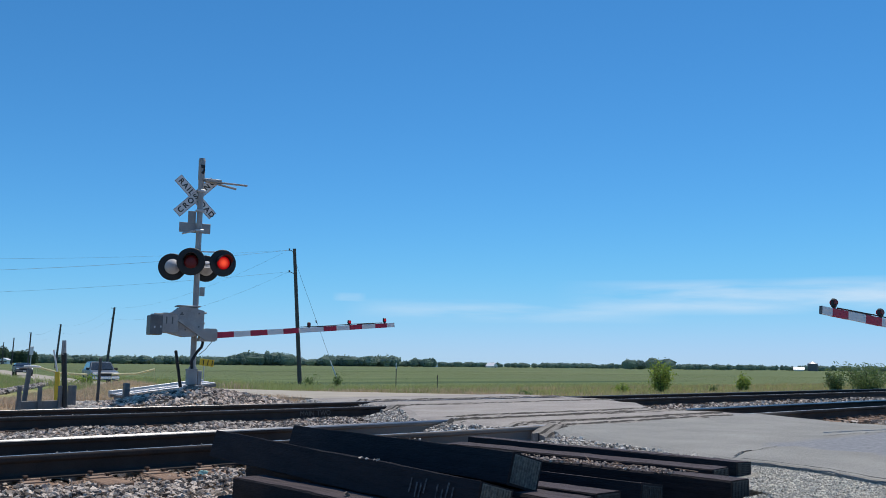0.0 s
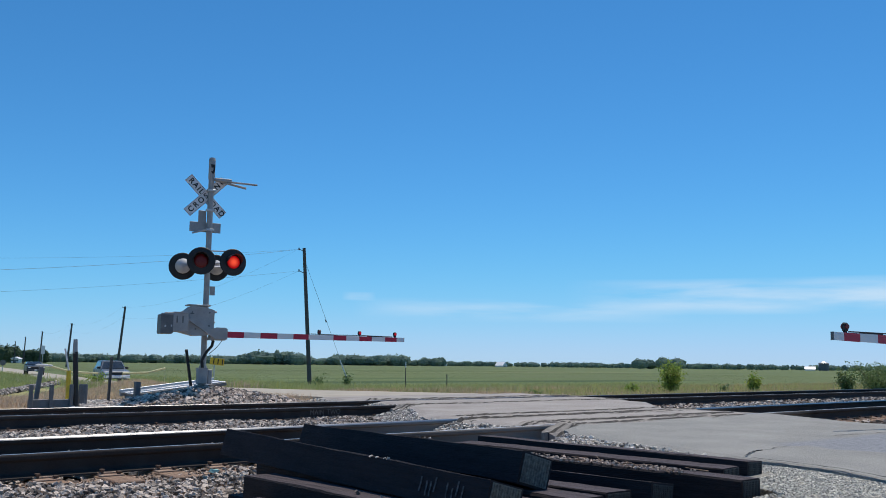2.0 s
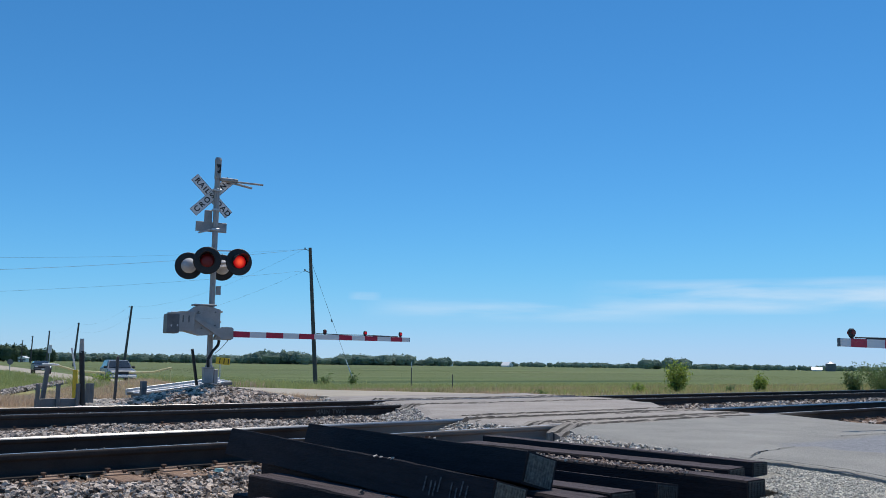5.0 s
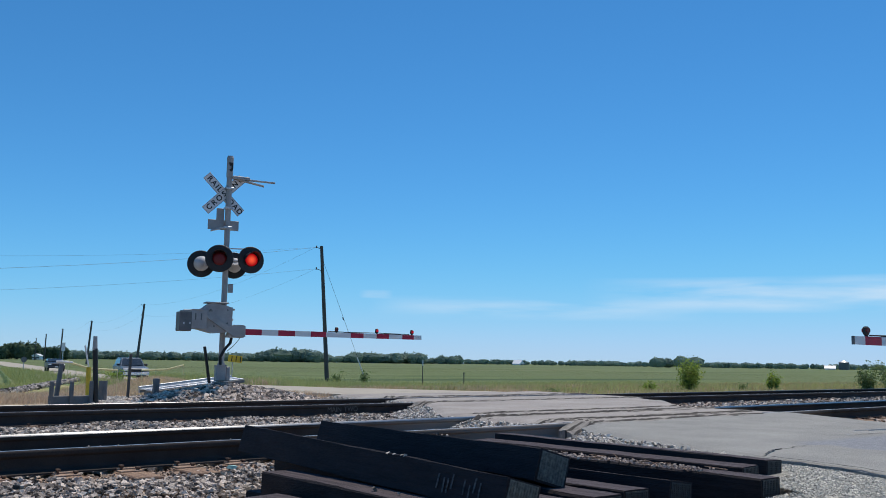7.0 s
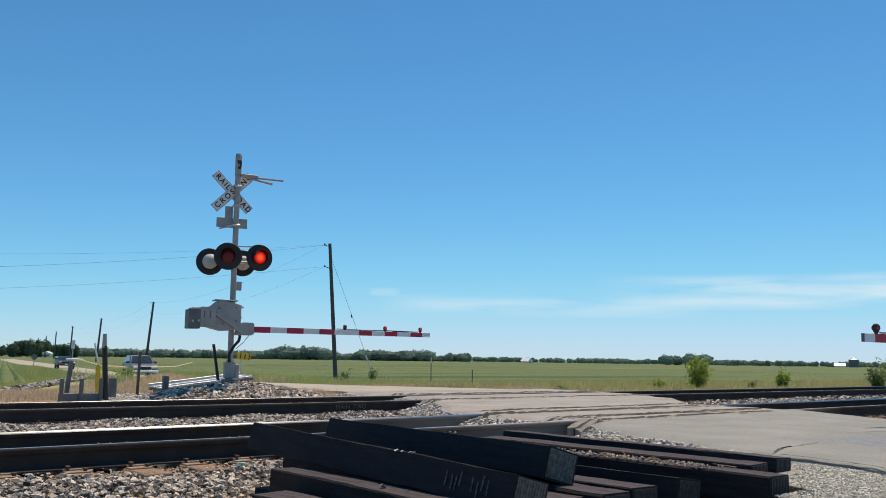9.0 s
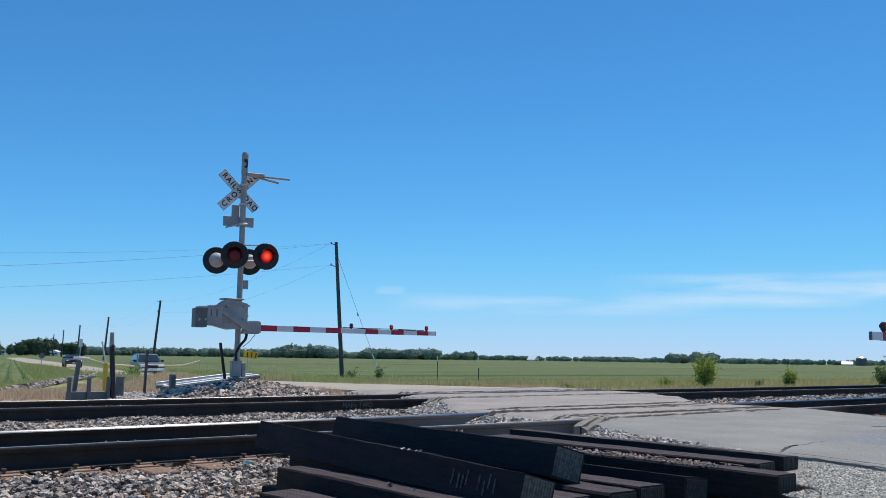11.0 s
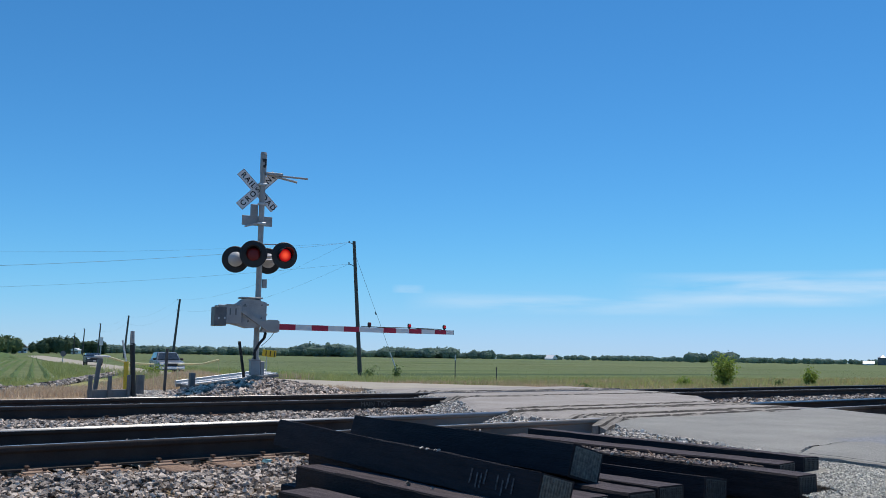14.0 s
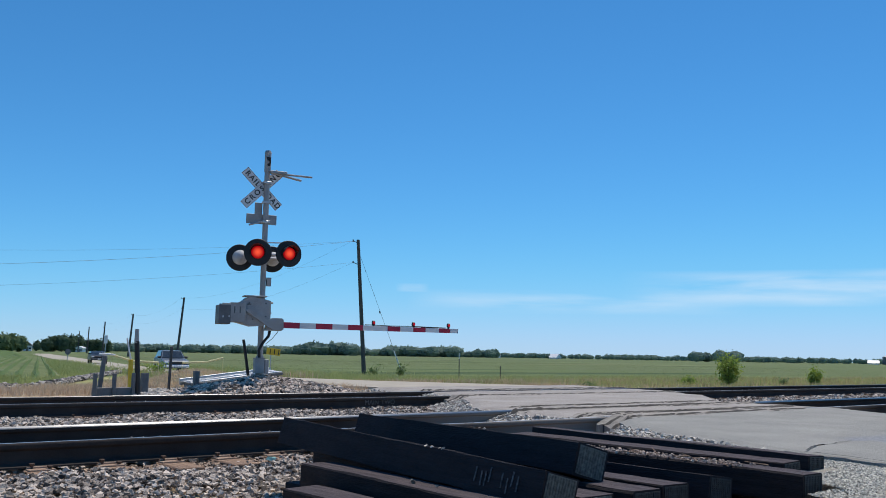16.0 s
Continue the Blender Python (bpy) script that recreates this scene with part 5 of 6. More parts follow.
def car(at, paint, label, lit, low=1.0):
    """A utility vehicle seen from its front; it faces -y."""
    c = base("car", label, "car", at, "waiting cars")
    w = 0.90
    bm = bmesh.new()
    side = [(-2.25, 0.42), (-2.30, 0.62), (-2.22, 0.86), (-2.05, 0.98), (-1.05, 1.08), (-0.55, 1.12), (2.25, 1.14), (2.35, 0.95), (2.35, 0.45)]
    shell = [(y, z) for y, z in side]
    a = [bm.verts.new((-w, y, z)) for y, z in shell]
    b = [bm.verts.new((w, y, z)) for y, z in shell]
    bm.faces.new(a)
    bm.faces.new(list(reversed(b)))
    for i in range(len(a)):
        j = (i + 1) % len(a)
        bm.faces.new((a[j], a[i], b[i], b[j]))
    bmesh.ops.recalc_face_normals(bm, faces=bm.faces)
    bmesh.ops.bevel(bm, geom=list(bm.edges), offset=0.06, segments=2, affect="EDGES", profile=0.5)
    part("body", bm, paint, c, smooth=False)
    bm = bmesh.new()
    lo = [(-0.84, -0.85, 1.08), (0.84, -0.85, 1.08), (0.84, 2.15, 1.12), (-0.84, 2.15, 1.12)]
    top = lambda z: 1.1 + (z - 1.1) * low
    hi = [(-0.66, -0.05, top(1.66)), (0.66, -0.05, top(1.66)), (0.68, 1.85, top(1.68)), (-0.68, 1.85, top(1.68))]
    a = [bm.verts.new(p) for p in lo]
    b = [bm.verts.new(p) for p in hi]
    bm.faces.new(b)
    for i in range(4):
        bm.faces.new((a[i], a[(i + 1) % 4], b[(i + 1) % 4], b[i]))
    bmesh.ops.recalc_face_normals(bm, faces=bm.faces)
    bmesh.ops.bevel(bm, geom=list(bm.edges), offset=0.04, segments=1, affect="EDGES", profile=0.5)
    part("cabin", bm, paint, c)
    bm = bmesh.new()
    bm.faces.new([bm.verts.new(p) for p in ((-0.76, -0.80, 1.14), (0.76, -0.80, 1.14), (0.61, -0.14, top(1.61)), (-0.61, -0.14, top(1.61)))])
    r = bmesh.ops.extrude_face_region(bm, geom=list(bm.faces))
    for v in r["geom"]:
        if isinstance(v, bmesh.types.BMVert):
            v.co += Vector((0, -0.022, 0.016))
    part("windscreen", bm, GLASSDARK, c, "dark reflecting windscreen")
    for s in (-1, 1):
        bm = bmesh.new()
        pts = ((s * 0.835, -0.60, 1.17), (s * 0.835, 2.0, 1.17), (s * 0.70, 1.78, top(1.60)), (s * 0.70, 0.02, top(1.60)))
        bm.faces.new([bm.verts.new(p) for p in pts])
        r = bmesh.ops.extrude_face_region(bm, geom=list(bm.faces))
        for v in r["geom"]:
            if isinstance(v, bmesh.types.BMVert):
                v.co.x += s * 0.015
        part("side_window", bm, GLASSDARK, c)
        part("mirror", box(bmesh.new(), s * 0.95 - 0.11, s * 0.95 + 0.11, -0.62, -0.52, 1.10, 1.26, 0.03), BLACK, c)
        hl = part("headlight", box(bmesh.new(), s * 0.66 - 0.17, s * 0.66 + 0.17, -2.31, -2.20, 0.74, 0.90, 0.03), HEADLIGHT if (lit and s > 0) else CHROME, c)
        for y in (-1.45, 1.45):
            tyre = part("wheel", rod(bmesh.new(), (s * 0.70, y, 0.34), (s * 0.92, y, 0.34), 0.34, seg=20), RUBBER, c, "black tyre")
            part("rim", rod(bmesh.new(), (s * 0.90, y, 0.34), (s * 0.925, y, 0.34), 0.20, seg=16), CHROME, tyre)
    part("grille", box(bmesh.new(), -0.46, 0.46, -2.325, -2.22, 0.72, 0.88, 0.015), BLACK, c)
    part("bumper", box(bmesh.new(), -0.90, 0.90, -2.42, -2.20, 0.44, 0.66, 0.05), paint if lit else CHROME, c, "bumper")
    part("front_plate", box(bmesh.new(), -0.15, 0.15, -2.435, -2.42, 0.50, 0.62), WHITE, c)
    return c


car(pose(25.85, 63.6, float(road_z(63.6)) - 0.02, 0, 0, -13), CARBLUE, "slate blue utility vehicle waiting on the gravel road", False)
car(pose(34.4, 106.5, float(road_z(106.5)) - 0.02, 0, 0, -13), CARDARK, "dark blue car with a lit headlight on the gravel road", True, 0.62)

# white road sign far up the road
rs = base("road_sign", "white road sign on a post beside the far road", "sign", pose(36.9, 111.5, -0.95))
part("panel", box(bmesh.new(), -0.22, 0.22, -0.02, 0.02, 2.4, 3.4, 0.01), WHITE, rs)
part("post", rod(bmesh.new(), (0, 0.05, -0.2), (0, 0.05, 3.4), 0.05, seg=8), GALV, rs)

rd = base("round_sign", "round dark road sign on a post seen from behind", "sign", pose(33.6, 115.2, -0.95))
part("disc", rod(bmesh.new(), (0, -0.02, 1.3), (0, 0.02, 1.3), 0.36, seg=8), DARKGREY, rd)
part("post", rod(bmesh.new(), (0, 0.06, -0.2), (0, 0.06, 1.5), 0.05, seg=8), GALV, rd)

# ---- far buildings ----


def barn(x, y, w, d, h, ridge, turn, wall, roof, label, name="barn"):
    z = -0.7
    ob = base(name, label, name, pose(x, y, z, 0, 0, turn))
    part("wall", box(bmesh.new(), -w / 2, w / 2, -d / 2, d / 2, 0, h), wall, ob)
    part("roof", prism(bmesh.new(), ((-w / 2 - 0.5, h), (0, ridge), (w / 2 + 0.5, h)), -d / 2 - 0.5, d / 2 + 0.5), roof, ob, "pale metal roof")
    part("door", box(bmesh.new(), -w * 0.15, w * 0.15, -d / 2 - 0.06, -d / 2, 0, h * 0.7), DARKGREY, ob)
    for k in (-0.33, 0.33):
        part("window", box(bmesh.new(), w * k - 0.6, w * k + 0.6, -d / 2 - 0.05, -d / 2, h * 0.35, h * 0.65), GLASSDARK, ob)
    return ob


def at_range(px_az, dist):
    a = radians(px_az)
    return dist * math.sin(a), dist * math.cos(a)


bx, by = at_range(46.05, 880)
barn(bx, by, 9, 8, 1.2, 4.7, 15, TIN, TIN, "white metal barn at the edge of the fields")
bx, by = at_range(64.55, 820)
barn(bx, by, 8, 8, 1.0, 3.4, 25, TIN, TIN, "long low white metal shed at the edge of the fields")
bx, by = at_range(65.3, 820)
silo = base("grain_bin", "dark grain bin with a white conical roof", "grain bin", pose(bx, by, -0.7))
part("bin", rod(bmesh.new(), (0, 0, 0), (0, 0, 6.2), 4.1, seg=24), DARKGREY, silo)
part("roof", rod(bmesh.new(), (0, 0, 6.2), (0, 0, 8.0), 4.3, 0.6, seg=24), GALV, silo, "white conical roof")
bx, by = at_range(14.1, 520)
barn(bx, by, 4, 5, 2.8, 4.8, -20, WHITE, DARKGREY, "small white farmhouse among dark trees", "house")
bx, by = at_range(16.95, 500)
barn(bx, by, 3.6, 4, 1.9, 2.9, -40, WHITE, WHITE, "white farmhouse before dark trees", "house")
bx, by = at_range(42.35, 900)
barn(bx, by, 6, 8, 2.6, 4.2, -60, TIN, TIN, "small white shed before far woods", "shed")

# ---- trees ----


def clump(points, radii, squash=0.85):
    """Uneven leaf masses, each a handful of loose leafy sprays."""
    n, k = len(points), 14
    u = rng.normal(size=(n, k, 3))
    u /= np.linalg.norm(u, axis=2)[:, :, None]
    c = np.asarray(points)[:, None, :] + u * (np.asarray(radii)[:, None, None] * rng.uniform(0.3, 0.95, (n, k, 1))) * np.array([1, 1, squash])
    c = c.reshape(-1, 3)
    q = np.array([[-0.5, -0.35, 0], [0.4, -0.5, 0.1], [0.55, 0.35, 0], [-0.35, 0.5, 0.1]])
    s = np.repeat(np.asarray(radii), k)[:, None, None] * rng.uniform(0.35, 0.75, (n * k, 1, 1))
    v = np.einsum("nij,vj->nvi", rotations(n * k), q) * s + c[:, None, :]
    return v.reshape(-1, 3), np.arange(n * k * 4).reshape(-1, 4)


def crowns(centres, half):
    """Lumpy leaf masses inside the crowns, so that they close."""
    bm = bmesh.new()
    bmesh.ops.create_icosphere(bm, subdivisions=3, radius=1.0)
    u = np.array([p.co[:] for p in bm.verts])
    tri = np.array([[p.index for p in f.verts] for f in bm.faces])
    bm.free()
    n = len(centres)
    ph = rng.uniform(0, 6.28, (n, 1, 3))
    lump = 1 + 0.13 * np.sin(u[None] * 5 + ph).sum(2) * 0.6 + 0.10 * np.sin(u[None][:, :, [1, 2, 0]] * 11 + ph * 2).sum(2) * 0.6 + rng.normal(0, 0.035, (n, len(u)))
    v = np.asarray(centres)[:, None, :] + u[None] * lump[:, :, None] * np.asarray(half)[:, None, :]
    f = tri[None] + (np.arange(n) * len(u))[:, None, None]
    return v.reshape(-1, 3), f.reshape(-1, 3)


def wood(az0, az1, dist, deep, height, count, rough=0.35):
    """Centres and radii of the leaf masses of a far wood between two bearings."""
    P, Rr, C, H = [], [], [], []
    for k in range(count):
        a = radians(rng.uniform(az0, az1))
        d = dist + rng.uniform(0, deep)
        h = 0.86 * height * rng.uniform(1 - rough, 1 + rough)
        cx, cy, w = d * math.sin(a), d * math.cos(a), h * rng.uniform(0.40, 1.0)
        C.append((cx, cy, h * 0.42 - 0.9))
        H.append((w * 0.68, w * 0.68, h * 0.38))
        m = 20
        u = rng.normal(size=(m, 3))
        u /= np.linalg.norm(u, axis=1)[:, None]
        u *= rng.uniform(0.6, 0.98, (m, 1))
        P.append(np.array([cx, cy, h * 0.47 - 0.9]) + u * np.array([w * 0.85, w * 0.85, h * 0.47]))
        Rr.append(h * rng.uniform(0.06, 0.13, m))
    return np.concatenate(P), np.concatenate(Rr), np.array(C), np.array(H)


sets = [wood(9, 73, 1050, 160, 7.4, 760, 0.20), wood(18.3, 30.2, 850, 60, 9.4, 170, 0.18), wood(29.8, 33.6, 760, 60, 13.0, 46, 0.22), wood(33.2, 35.4, 860, 50, 9.0, 24, 0.2), wood(35.2, 40.0, 830, 60, 11.6, 84, 0.2),
        wood(39.6, 41.0, 880, 50, 7.0, 12, 0.2), wood(40.9, 42.4, 850, 50, 10.0, 14, 0.25), wood(54.5, 55.7, 760, 40, 11.5, 6, 0.3), wood(56.0, 57.2, 760, 40, 11.5, 5, 0.3), wood(46, 54, 980, 80, 6.6, 40, 0.15), wood(57.5, 62, 900, 60, 6.8, 22, 0.2)]
for P, Rr, C, H in sets:
    P[:, 2] = np.maximum(P[:, 2], Rr * 0.3 - 0.9)
v, f = clump(np.concatenate([s[0] for s in sets]), np.concatenate([s[1] for s in sets]))
v2, f2 = crowns(np.concatenate([s[2] for s in sets]), np.concatenate([s[3] for s in sets]))
joined("far_wood_depths", v2, f2, WOODS, "dense haze-paled green leaf masses of the distant tree line", "woods")
joined("far_woods", v, f, WOODS, "distant haze-paled green tree line along the horizon", "woods")


def full_tree(x, y, h, w, n, leaf, label, material=FARMWOODS, group="trees by the farm"):
    z = float(land(x, y))
    t = base("tree", label, "tree", pose(x, y, z), group)
    bm = rod(bmesh.new(), (0, 0, -0.3), (0.02 * h, 0, h * 0.55), h * 0.03, h * 0.012, seg=8)
    for k in range(6):
        a, b = rng.uniform(0, 6.28), rng.uniform(0.25, 0.5)
        rod(bm, (0, 0, h * b), (w * 0.35 * math.cos(a), w * 0.35 * math.sin(a), h * (b + 0.25)), h * 0.012, h * 0.004, seg=6)
    part("trunk", bm, BARK, t)
    u = rng.normal(size=(n, 3))
    u /= np.linalg.norm(u, axis=1)[:, None]
    u *= rng.uniform(0.35, 1.0, (n, 1)) ** 0.6
    u += 0.25 * np.sin(u[:, [1, 2, 0]] * 7)
    P = u * np.array([w / 2, w / 2, h * 0.45]) + np.array([0, 0, h * 0.49])
    vv, ff = crowns([(0, 0, h * 0.46)], [(w * 0.45, w * 0.45, h * 0.43)])
    joined("inner_crown", vv, ff, material, "", "", "", parent=t)
    vv, ff = clump(P, leaf * rng.uniform(0.5, 1.4, n))
    joined("crown", vv, ff, material, "", "", "", parent=t)
    return t


for az, dist, h in ((9.9, 430, 8.2), (10.5, 420, 7.8), (11.1, 440, 8.6), (11.7, 425, 7.9), (12.2, 440, 8.2), (12.7, 430, 8.0), (13.2, 440, 8.2), (13.7, 445, 7.6), (14.6, 640, 7.0), (15.1, 520, 7.6), (15.45, 530, 9.0), (15.9, 525, 9.4), (16.3, 530, 9.3),
                    (16.7, 540, 9.8), (17.15, 560, 7.6), (17.6, 560, 8.0), (18.0, 560, 8.2), (18.4, 570, 7.6)):
    x, y = at_range(az, dist)
    full_tree(x, y, h, h * 0.85, 200, h * 0.07, "dark green broadleaf tree by the farm road" if az > 14.3 else "green broadleaf tree beside the fields", FARMWOODS if az > 14.3 else HEDGEWOODS)


def leaf_bush(x, y, h, w, n, size, label, z=None, leaf=LEAF):
    """A young tree or shrub: stems and many separate leaves."""
    z = float(land(x, y)) if z is None else z
    t = base("bush", label, "bush", pose(x, y, z), "bushes by the track")
    bm = bmesh.new()
    tips = []
    for k in range(14):
        a = rng.uniform(0, 6.28)
        rr, hh = w * 0.42 * rng.uniform(0.1, 1.0), h * rng.uniform(0.35, 0.97)
        tip = Vector((rr * math.cos(a), rr * math.sin(a), hh))
        rod(bm, (0, 0, -0.1), tip * 0.5 + Vector((0, 0, h * 0.05)), h * 0.018, h * 0.010, seg=6)
        rod(bm, tip * 0.5 + Vector((0, 0, h * 0.05)), tip, h * 0.010, h * 0.003, seg=6)
        tips.append(tip)
    part("stem", bm, BARK, t)
    c = np.array([tip[:] for tip in tips])
    pick = rng.integers(0, len(c), n)
    s = rng.uniform(0.25, 1.0, (n, 1))
    p = c[pick] * s + rng.normal(size=(n, 3)) * np.array([w * 0.085, w * 0.085, h * 0.07])
    p[:, 2] = np.clip(p[:, 2], 0.03 * h, h)
    R3 = rotations(n)
    q = np.array([[-0.5, 0, 0], [0, -0.28, 0.06], [0.55, 0, 0], [0, 0.28, 0.06]]) * size
    vv = np.einsum("nij,vj->nvi", R3, q) * rng.uniform(0.6, 1.3, (n, 1, 1)) + p[:, None, :]
    ff = np.arange(n * 4).reshape(n, 4)
    joined("foliage", vv.reshape(-1, 3), ff, leaf, "", "", "", parent=t)
    return t


leaf_bush(27.4, 18.1, 1.28, 1.4, 2300, 0.09, "bright green young tree beside the far rail", -0.22)
leaf_bush(26.2, 18.9, 0.42, 0.8, 260, 0.09, "low green weed beside the far rail", -0.2)
leaf_bush(32.5, 17.7, 0.80, 0.9, 700, 0.10, "small bright green shrub beside the far rail", -0.2)
leaf_bush(30.6, 17.9, 0.33, 0.5, 160, 0.08, "low dark green weed beside the far rail", -0.2, DARKLEAF)
leaf_bush(36.6, 15.9, 1.15, 1.0, 1800, 0.075, "dark green shrub beside the far rail", -0.25, DARKLEAF)
leaf_bush(39.0, 15.6, 1.3, 2.6, 5200, 0.08, "broad dark green shrub beside the far rail", -0.25, DARKLEAF)
leaf_bush(42.0, 15.4, 1.25, 2.2, 3600, 0.08, "dark green shrub beside the far rail", -0.25, DARKLEAF)
leaf_bush(36.2, 52.5, 0.9, 1.6, 260, 0.16, "low dark weed at the pole foot", leaf=DARKLEAF)
leaf_bush(39.2, 53.5, 1.0, 1.4, 260, 0.16, "low dark weed at the pole foot", leaf=DARKLEAF)
leaf_bush(22.2, 57.0, 0.9, 2.0, 420, 0.16, "green weeds before the waiting car")

leaf_bush(19.7, 17.6, 0.15, 0.8, 160, 0.07, "low dark weed at the road edge", -0.12, DARKLEAF)

# ---- grass ----


def sward(n, x0, x1, y0, y1, height, width, material, name, label, clear=3.6, lean=0.5, patch=0.0, side=0):
    x, y = rng.uniform(x0, x1, n), rng.uniform(y0, y1, n)
    ok = np.abs(x - road_x(y)) > clear
    # the planted field and the gravel behind the tracks stay clear
    ok &= ~((x < 13.0 + 0.262 * (y - 46)) & (y > 41)) & ~((x > 6.2) & (x < 9.8) & (y < 19.6))
    if patch:
        ok &= (np.sin(x * 0.9 + 1.3 * np.sin(y * 0.5)) + np.sin(y * 0.7 + x * 0.31) + rng.normal(0, 0.6, n)) > patch - 1
    if side:
        ok &= bank_side(x, y) * side > (0.75 if side > 0 else 0.4)
    x, y = x[ok], y[ok]
    v, f = blades(np.stack([x, y, land(x, y) - 0.01], 1), height, width, lean)
    return joined(name, v, f, material, label, "grass")


sward(34000, 14, 66, 21.5, 36, 0.26, 0.009, DRYGRASS, "verge_grass", "yellowing grass along the field edge", lean=0.9)
sward(50000, 14, 75, 24, 52, 0.24, 0.008, GRASS, "green_verge_grass", "green grass along the field edge", lean=0.9)
sward(130000, 2.5, 19.5, 17.2, 46, 0.15, 0.006, DRYSTUBBLE, "dry_verge_grass", "dry brown stubble beside the track and road", clear=3.2, lean=1.0, side=1)
sward(6000, 17.5, 25, 40, 58, 0.42, 0.016, DRYSTUBBLE, "roadside_dry_grass", "tall dry tan grass beside the road", clear=2.9, lean=0.8)
sward(90000, 0.0, 23, 24, 68, 0.24, 0.007, GRASS, "bank_grass", "lush green grass on the road bank", clear=3.4, lean=0.9, side=-1)
sward(30000, 30, 190, 50, 200, 0.07, 0.020, CROP, "crop_rows", "low green crop plants in the field", clear=5, lean=0.9)
sward(34000, 8, 36, 40, 130, 0.34, 0.014, GRASS, "tall_roadside_grass", "tall yellowing grass along the gravel road", clear=2.5, lean=0.8)
sward(60000, -9, 10, 19.5, 42, 0.20, 0.007, GRASS, "field_edge_grass", "short green grass behind the rock bank", clear=3.4, lean=0.9, side=-1)
sward(16000, 18, 62, 15.3, 22, 0.11, 0.009, DRYGRASS, "far_track_grass", "short dry grass beside the far track", clear=3.4, lean=0.9)
sward(12000, 18, 62, 15.6, 23, 0.12, 0.009, GRASS, "far_track_weeds", "short green grass beside the far track", clear=3.4, lean=0.9)
sward(1400, 13, 48, 16.8, 21, 0.25, 0.008, GRASS, "track_weeds", "sparse weeds beside the far track", clear=3.6, lean=0.9)

sward(26000, 14, 34, 36, 105, 0.5, 0.012, GRASS, "roadside_tall_grass", "tall yellow-green grass along the gravel road", clear=2.7, lean=0.7)


def crop_rows(count, gap):
    """Rows of young crop as low uneven ridges, running off beside the road."""
    V, F = [], []
    lean_x = 0.262
    ys = np.concatenate([np.arange(36, 120, 1.5), np.arange(120, 420, 12.0)])
    for k in range(count):
        x = 12.7 - gap * k + lean_x * (ys - 46.0)
        h = 0.13 + 0.06 * rng.uniform(-1, 1, len(ys))
        w = 0.17 + 0.05 * rng.uniform(-1, 1, len(ys))
        z = land(x, ys) - 0.02
        ring = np.stack([np.stack([x - w, ys, z], 1), np.stack([x + 0.05 * rng.uniform(-1, 1, len(ys)), ys, z + h], 1), np.stack([x + w, ys, z], 1)], 1)
        start = sum(len(a) for a in V)
        V.append(ring.reshape(-1, 3))
        i = start + 3 * np.arange(len(ys) - 1)
        F.append(np.stack([np.stack([i, i + 1, i + 4, i + 3], 1), np.stack([i + 1, i + 2, i + 5, i + 4], 1)], 1).reshape(-1, 4))
    return joined("crop_ridges", np.concatenate(V), np.concatenate(F), mat("young_crop_rows", (0.09, 0.155, 0.035), (0.17, 0.25, 0.06), 1.5, 0.8, leafy=0.3), "straight rows of young green crop beside the road", "crop")


crop_rows(48, 0.72)

sward(26000, 21.5, 29, 24, 35, 0.24, 0.010, DRYSTUBBLE, "pale_grass_tufts", "pale dry grass tufts at the field edge", lean=0.9, patch=1.0)

# ---- high thin cloud ----


def cloud_band(thick, low, high):
    m = bpy.data.materials.new("thin_cirrus")
    m.use_nodes = True
    N, L = m.node_tree.nodes, m.node_tree.links
    N.remove(N["Principled BSDF"])
    tc = N.new("ShaderNodeTexCoord")
    mp = N.new("ShaderNodeMapping")
    mp.inputs["Scale"].default_value = (0.0009, 0.0009, 0.0075)
    L.new(tc.outputs["Object"], mp.inputs["Vector"])
    n = N.new("ShaderNodeTexNoise")
    n.inputs["Scale"].default_value, n.inputs["Detail"].default_value, n.inputs["Distortion"].default_value = 1.6, 6, 0.1
    L.new(mp.outputs[0], n.inputs["Vector"])
    uv = N.new("ShaderNodeUVMap")
    sep = N.new("ShaderNodeSeparateXYZ")
    L.new(uv.outputs[0], sep.inputs[0])

    def mth(op, a, b=None):
        x = N.new("ShaderNodeMath")
        x.operation = op
        for i, val in enumerate((a, b)):
            if val is None:
                continue
            if isinstance(val, (int, float)):
                x.inputs[i].default_value = val
            else:
                L.new(val, x.inputs[i])
        return x.outputs[0]

    # fades towards the edges of the sheet
    v = sep.outputs["Y"]
    u = sep.outputs["X"]
    fv = mth("MULTIPLY", mth("MULTIPLY", v, mth("SUBTRACT", 1.0, v)), 4.0)
    fu = mth("MINIMUM", mth("MULTIPLY", mth("MULTIPLY", u, mth("SUBTRACT", 1.0, u)), 5.0), 1.0)
    body = N.new("ShaderNodeMapRange")
    body.inputs["From Min"].default_value, body.inputs["From Max"].default_value = low, high
    L.new(n.outputs["Fac"], body.inputs["Value"])
    a = mth("MULTIPLY", mth("MULTIPLY", fv, fu), body.outputs[0])
    a = mth("MULTIPLY", a, thick)
    tr = N.new("ShaderNodeBsdfTransparent")
    em = N.new("ShaderNodeEmission")
    em.inputs["Color"].default_value, em.inputs["Strength"].default_value = (0.80, 0.88, 0.97, 1), 1.05
    mx = N.new("ShaderNodeMixShader")
    L.new(a, mx.inputs[0])
    L.new(tr.outputs[0], mx.inputs[1])
    L.new(em.outputs[0], mx.inputs[2])
    L.new(mx.outputs[0], N["Material Output"].inputs["Surface"])
    return m


CLOUD, FAINTCLOUD = cloud_band(0.9, 0.33, 0.68), cloud_band(0.5, 0.40, 0.74)


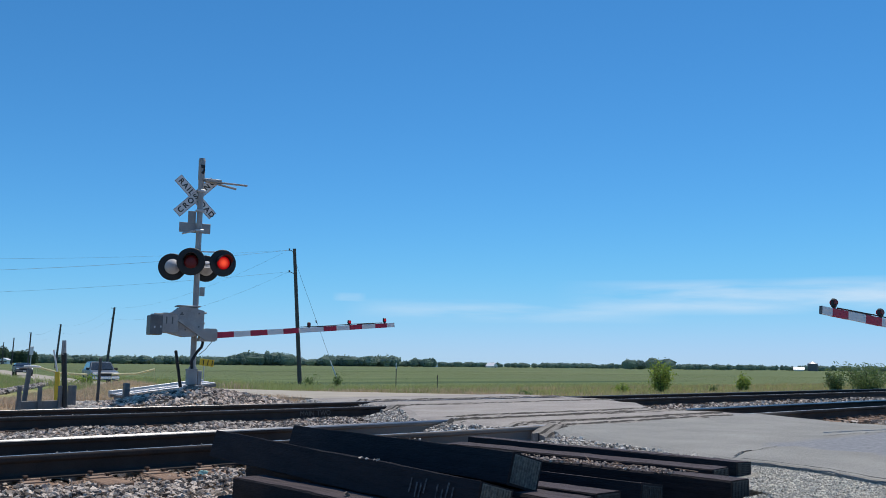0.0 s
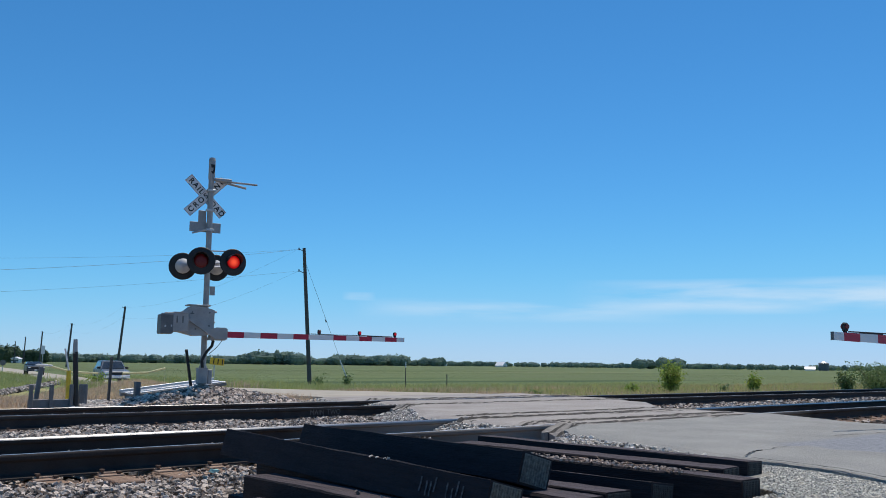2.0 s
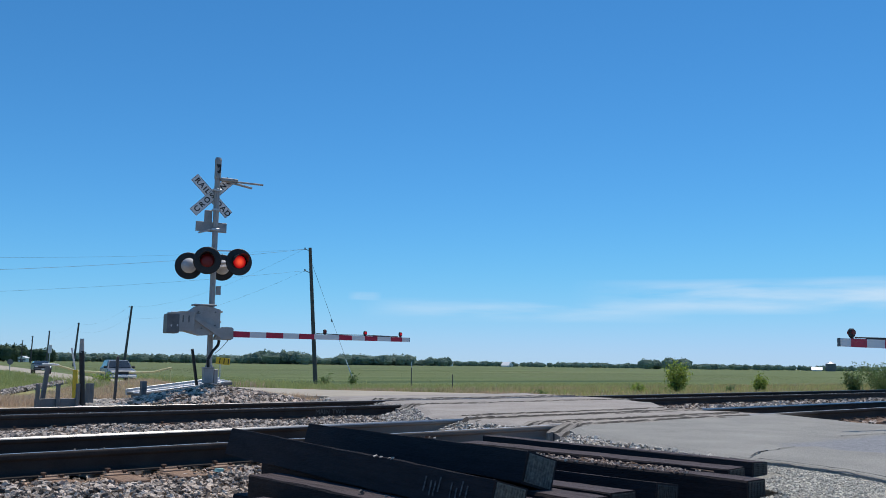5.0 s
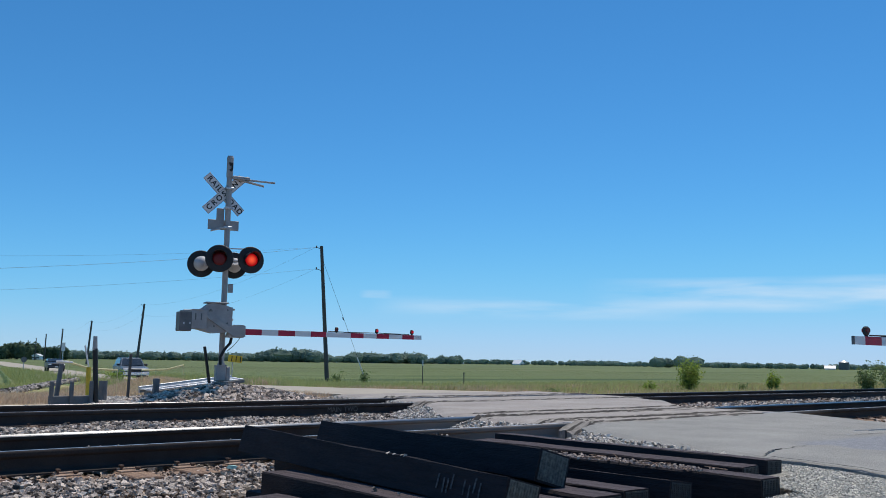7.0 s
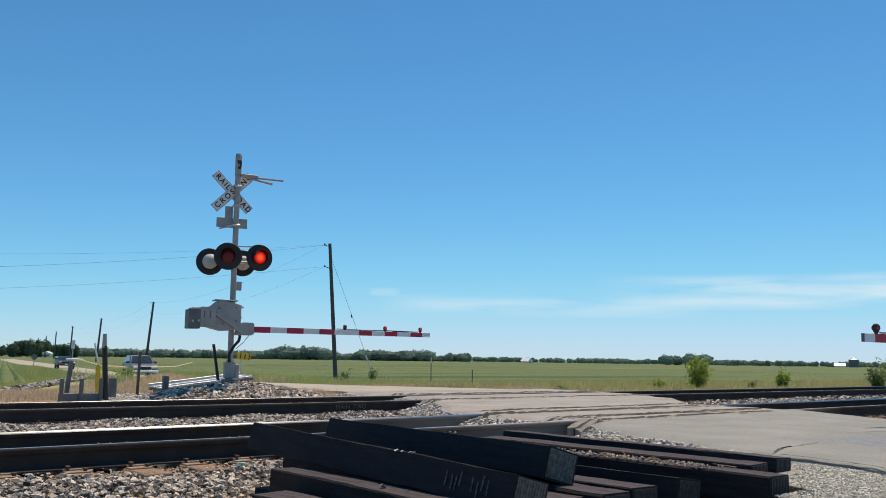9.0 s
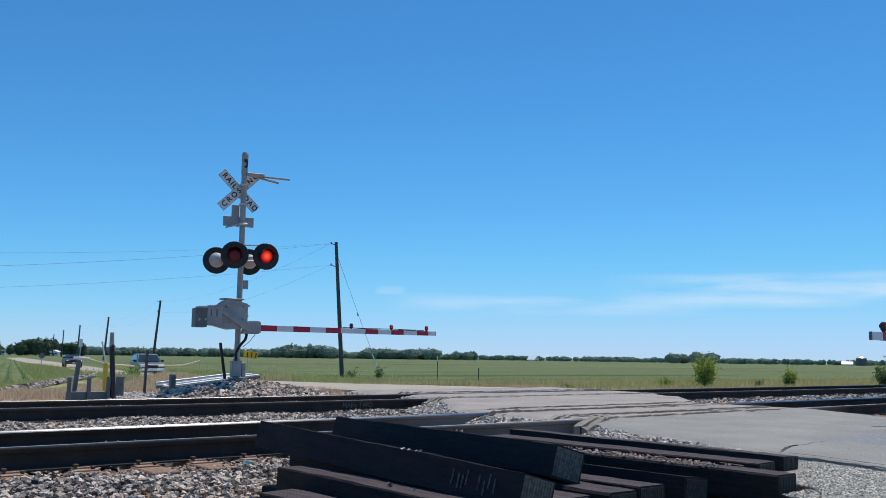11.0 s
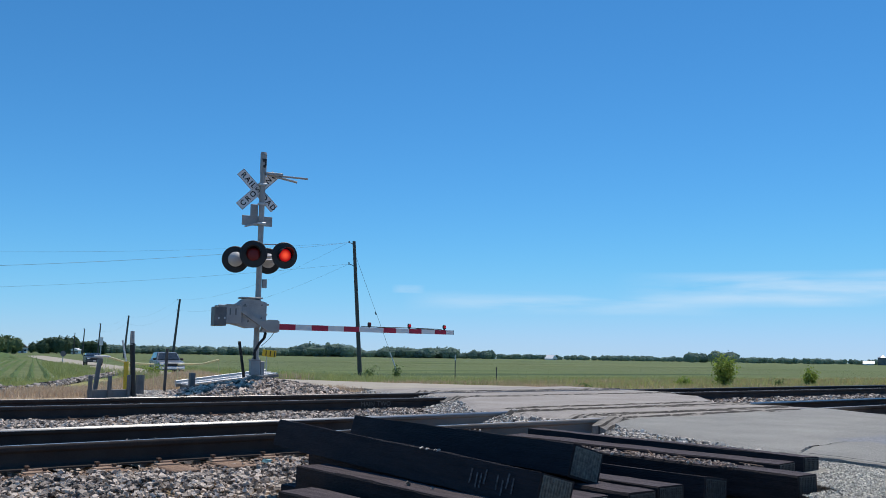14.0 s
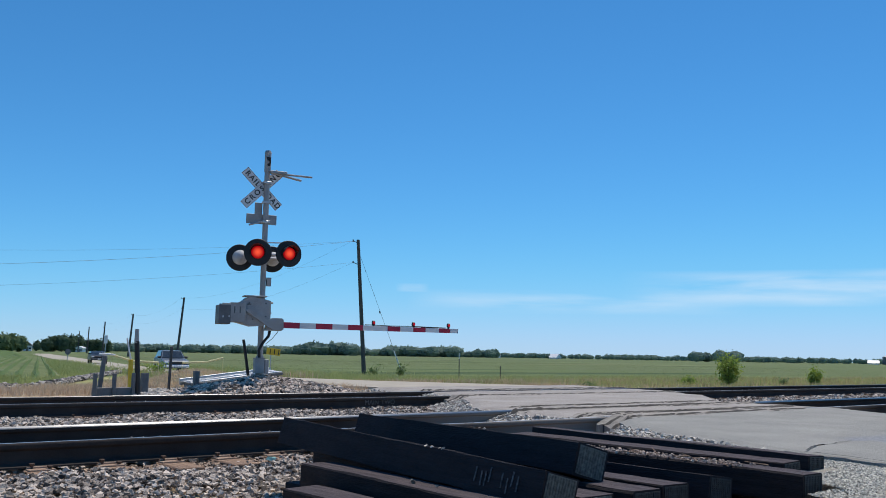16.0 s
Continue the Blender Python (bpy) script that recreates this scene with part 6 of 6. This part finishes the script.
def cloud(az0, az1, el0, el1, skew, label, dist=3600, stuff=None):
    bm = bmesh.new()
    uvl = bm.loops.layers.uv.new("UVMap")
    n = 16
    cols = []
    for i in range(n + 1):
        a = radians(az0 + (az1 - az0) * i / n)
        lo, hi = el0 + skew * i / n, el1 + skew * i / n
        cols.append([bm.verts.new((dist * math.sin(a), dist * math.cos(a), dist * math.tan(radians(e)))) for e in (lo, hi)])
    for i in range(n):
        f = bm.faces.new((cols[i][0], cols[i + 1][0], cols[i + 1][1], cols[i][1]))
        for l, (uu, vv) in zip(f.loops, ((i / n, 0), ((i + 1) / n, 0), ((i + 1) / n, 1), (i / n, 1))):
            l[uvl].uv = (uu, vv)
    ob = thing("backdrop_cloud", bm, stuff or CLOUD, label, "cloud", kind="structure")
    return ob


cloud(50.0, 84, 3.2, 5.5, 0.0, "thin white streak of high cloud")
cloud(36.5, 58, 2.7, 4.3, 0.0, "faint white streak of high cloud", 3700, FAINTCLOUD)
cloud(35.8, 38.0, 4.0, 4.6, 0.0, "tiny faint wisp of cloud", 3750, FAINTCLOUD)


# ---- what moves ----
def blink(bulb, first, on, x=0.0, front=-0.042, back=-0.012, z=0.0):
    """The light steps out of its lens while it is lit."""
    step = 1 / FPS
    rows = [(0.0, pose(x, front if first > 0.3 else back, z))]
    t, lit = (0.167, False) if first > 0.3 else (0.167, True)
    k = 0
    state = first > 0.3
    times = []
    while True:
        a, b = 0.13 + 0.992 * k, 0.68 + 0.992 * k
        times += [(a - (0.05 if first <= 0.3 and k == 16 else 0.0), first <= 0.3), (b, first > 0.3)]
        if b > 16:
            break
        k += 1
    for t, lit in times:
        if t + step < 16 and lit != state:
            rows.append((t, pose(x, front if state else back, z)))
            rows.append((t + step, pose(x, front if lit else back, z)))
            state = lit
    rows.append((16.0, pose(x, front if state else back, z)))
    walk(bulb, rows)


def motions():
    at = lambda deg: pose(0.34, -0.22, 1.17, 0, -deg, 0)
    walk(far_arm, [(t, at(a - 0.25)) for t, a in ((0, 5.0), (0.5, 3.0), (1.0, 1.05), (1.3, 0.15), (1.6, -0.1), (2.0, 0.0), (16.0, 0.0))])
    walk(near_arm, [(t, at(a + 0.3)) for t, a in ((0, 5.3), (0.5, 4.1), (1.0, 2.95), (1.5, 1.8), (2.0, 0.95), (2.4, 0.1), (2.6, -0.05), (3.0, 0.0), (16.0, 0.0))])
    for bulb, phase in ((far_b1, 0.0), (far_b2, 0.5), (near_b1, 0.0), (near_b2, 0.5)):
        blink(bulb, phase, True)
    for lights in (far_lights, near_lights):
        for lit, phase in zip(lights[:2], (0.0, 0.5)):
            x = lit.matrix_basis.translation.x
            blink(lit, phase, True, x, -0.041, -0.02, 0.125)


motions()
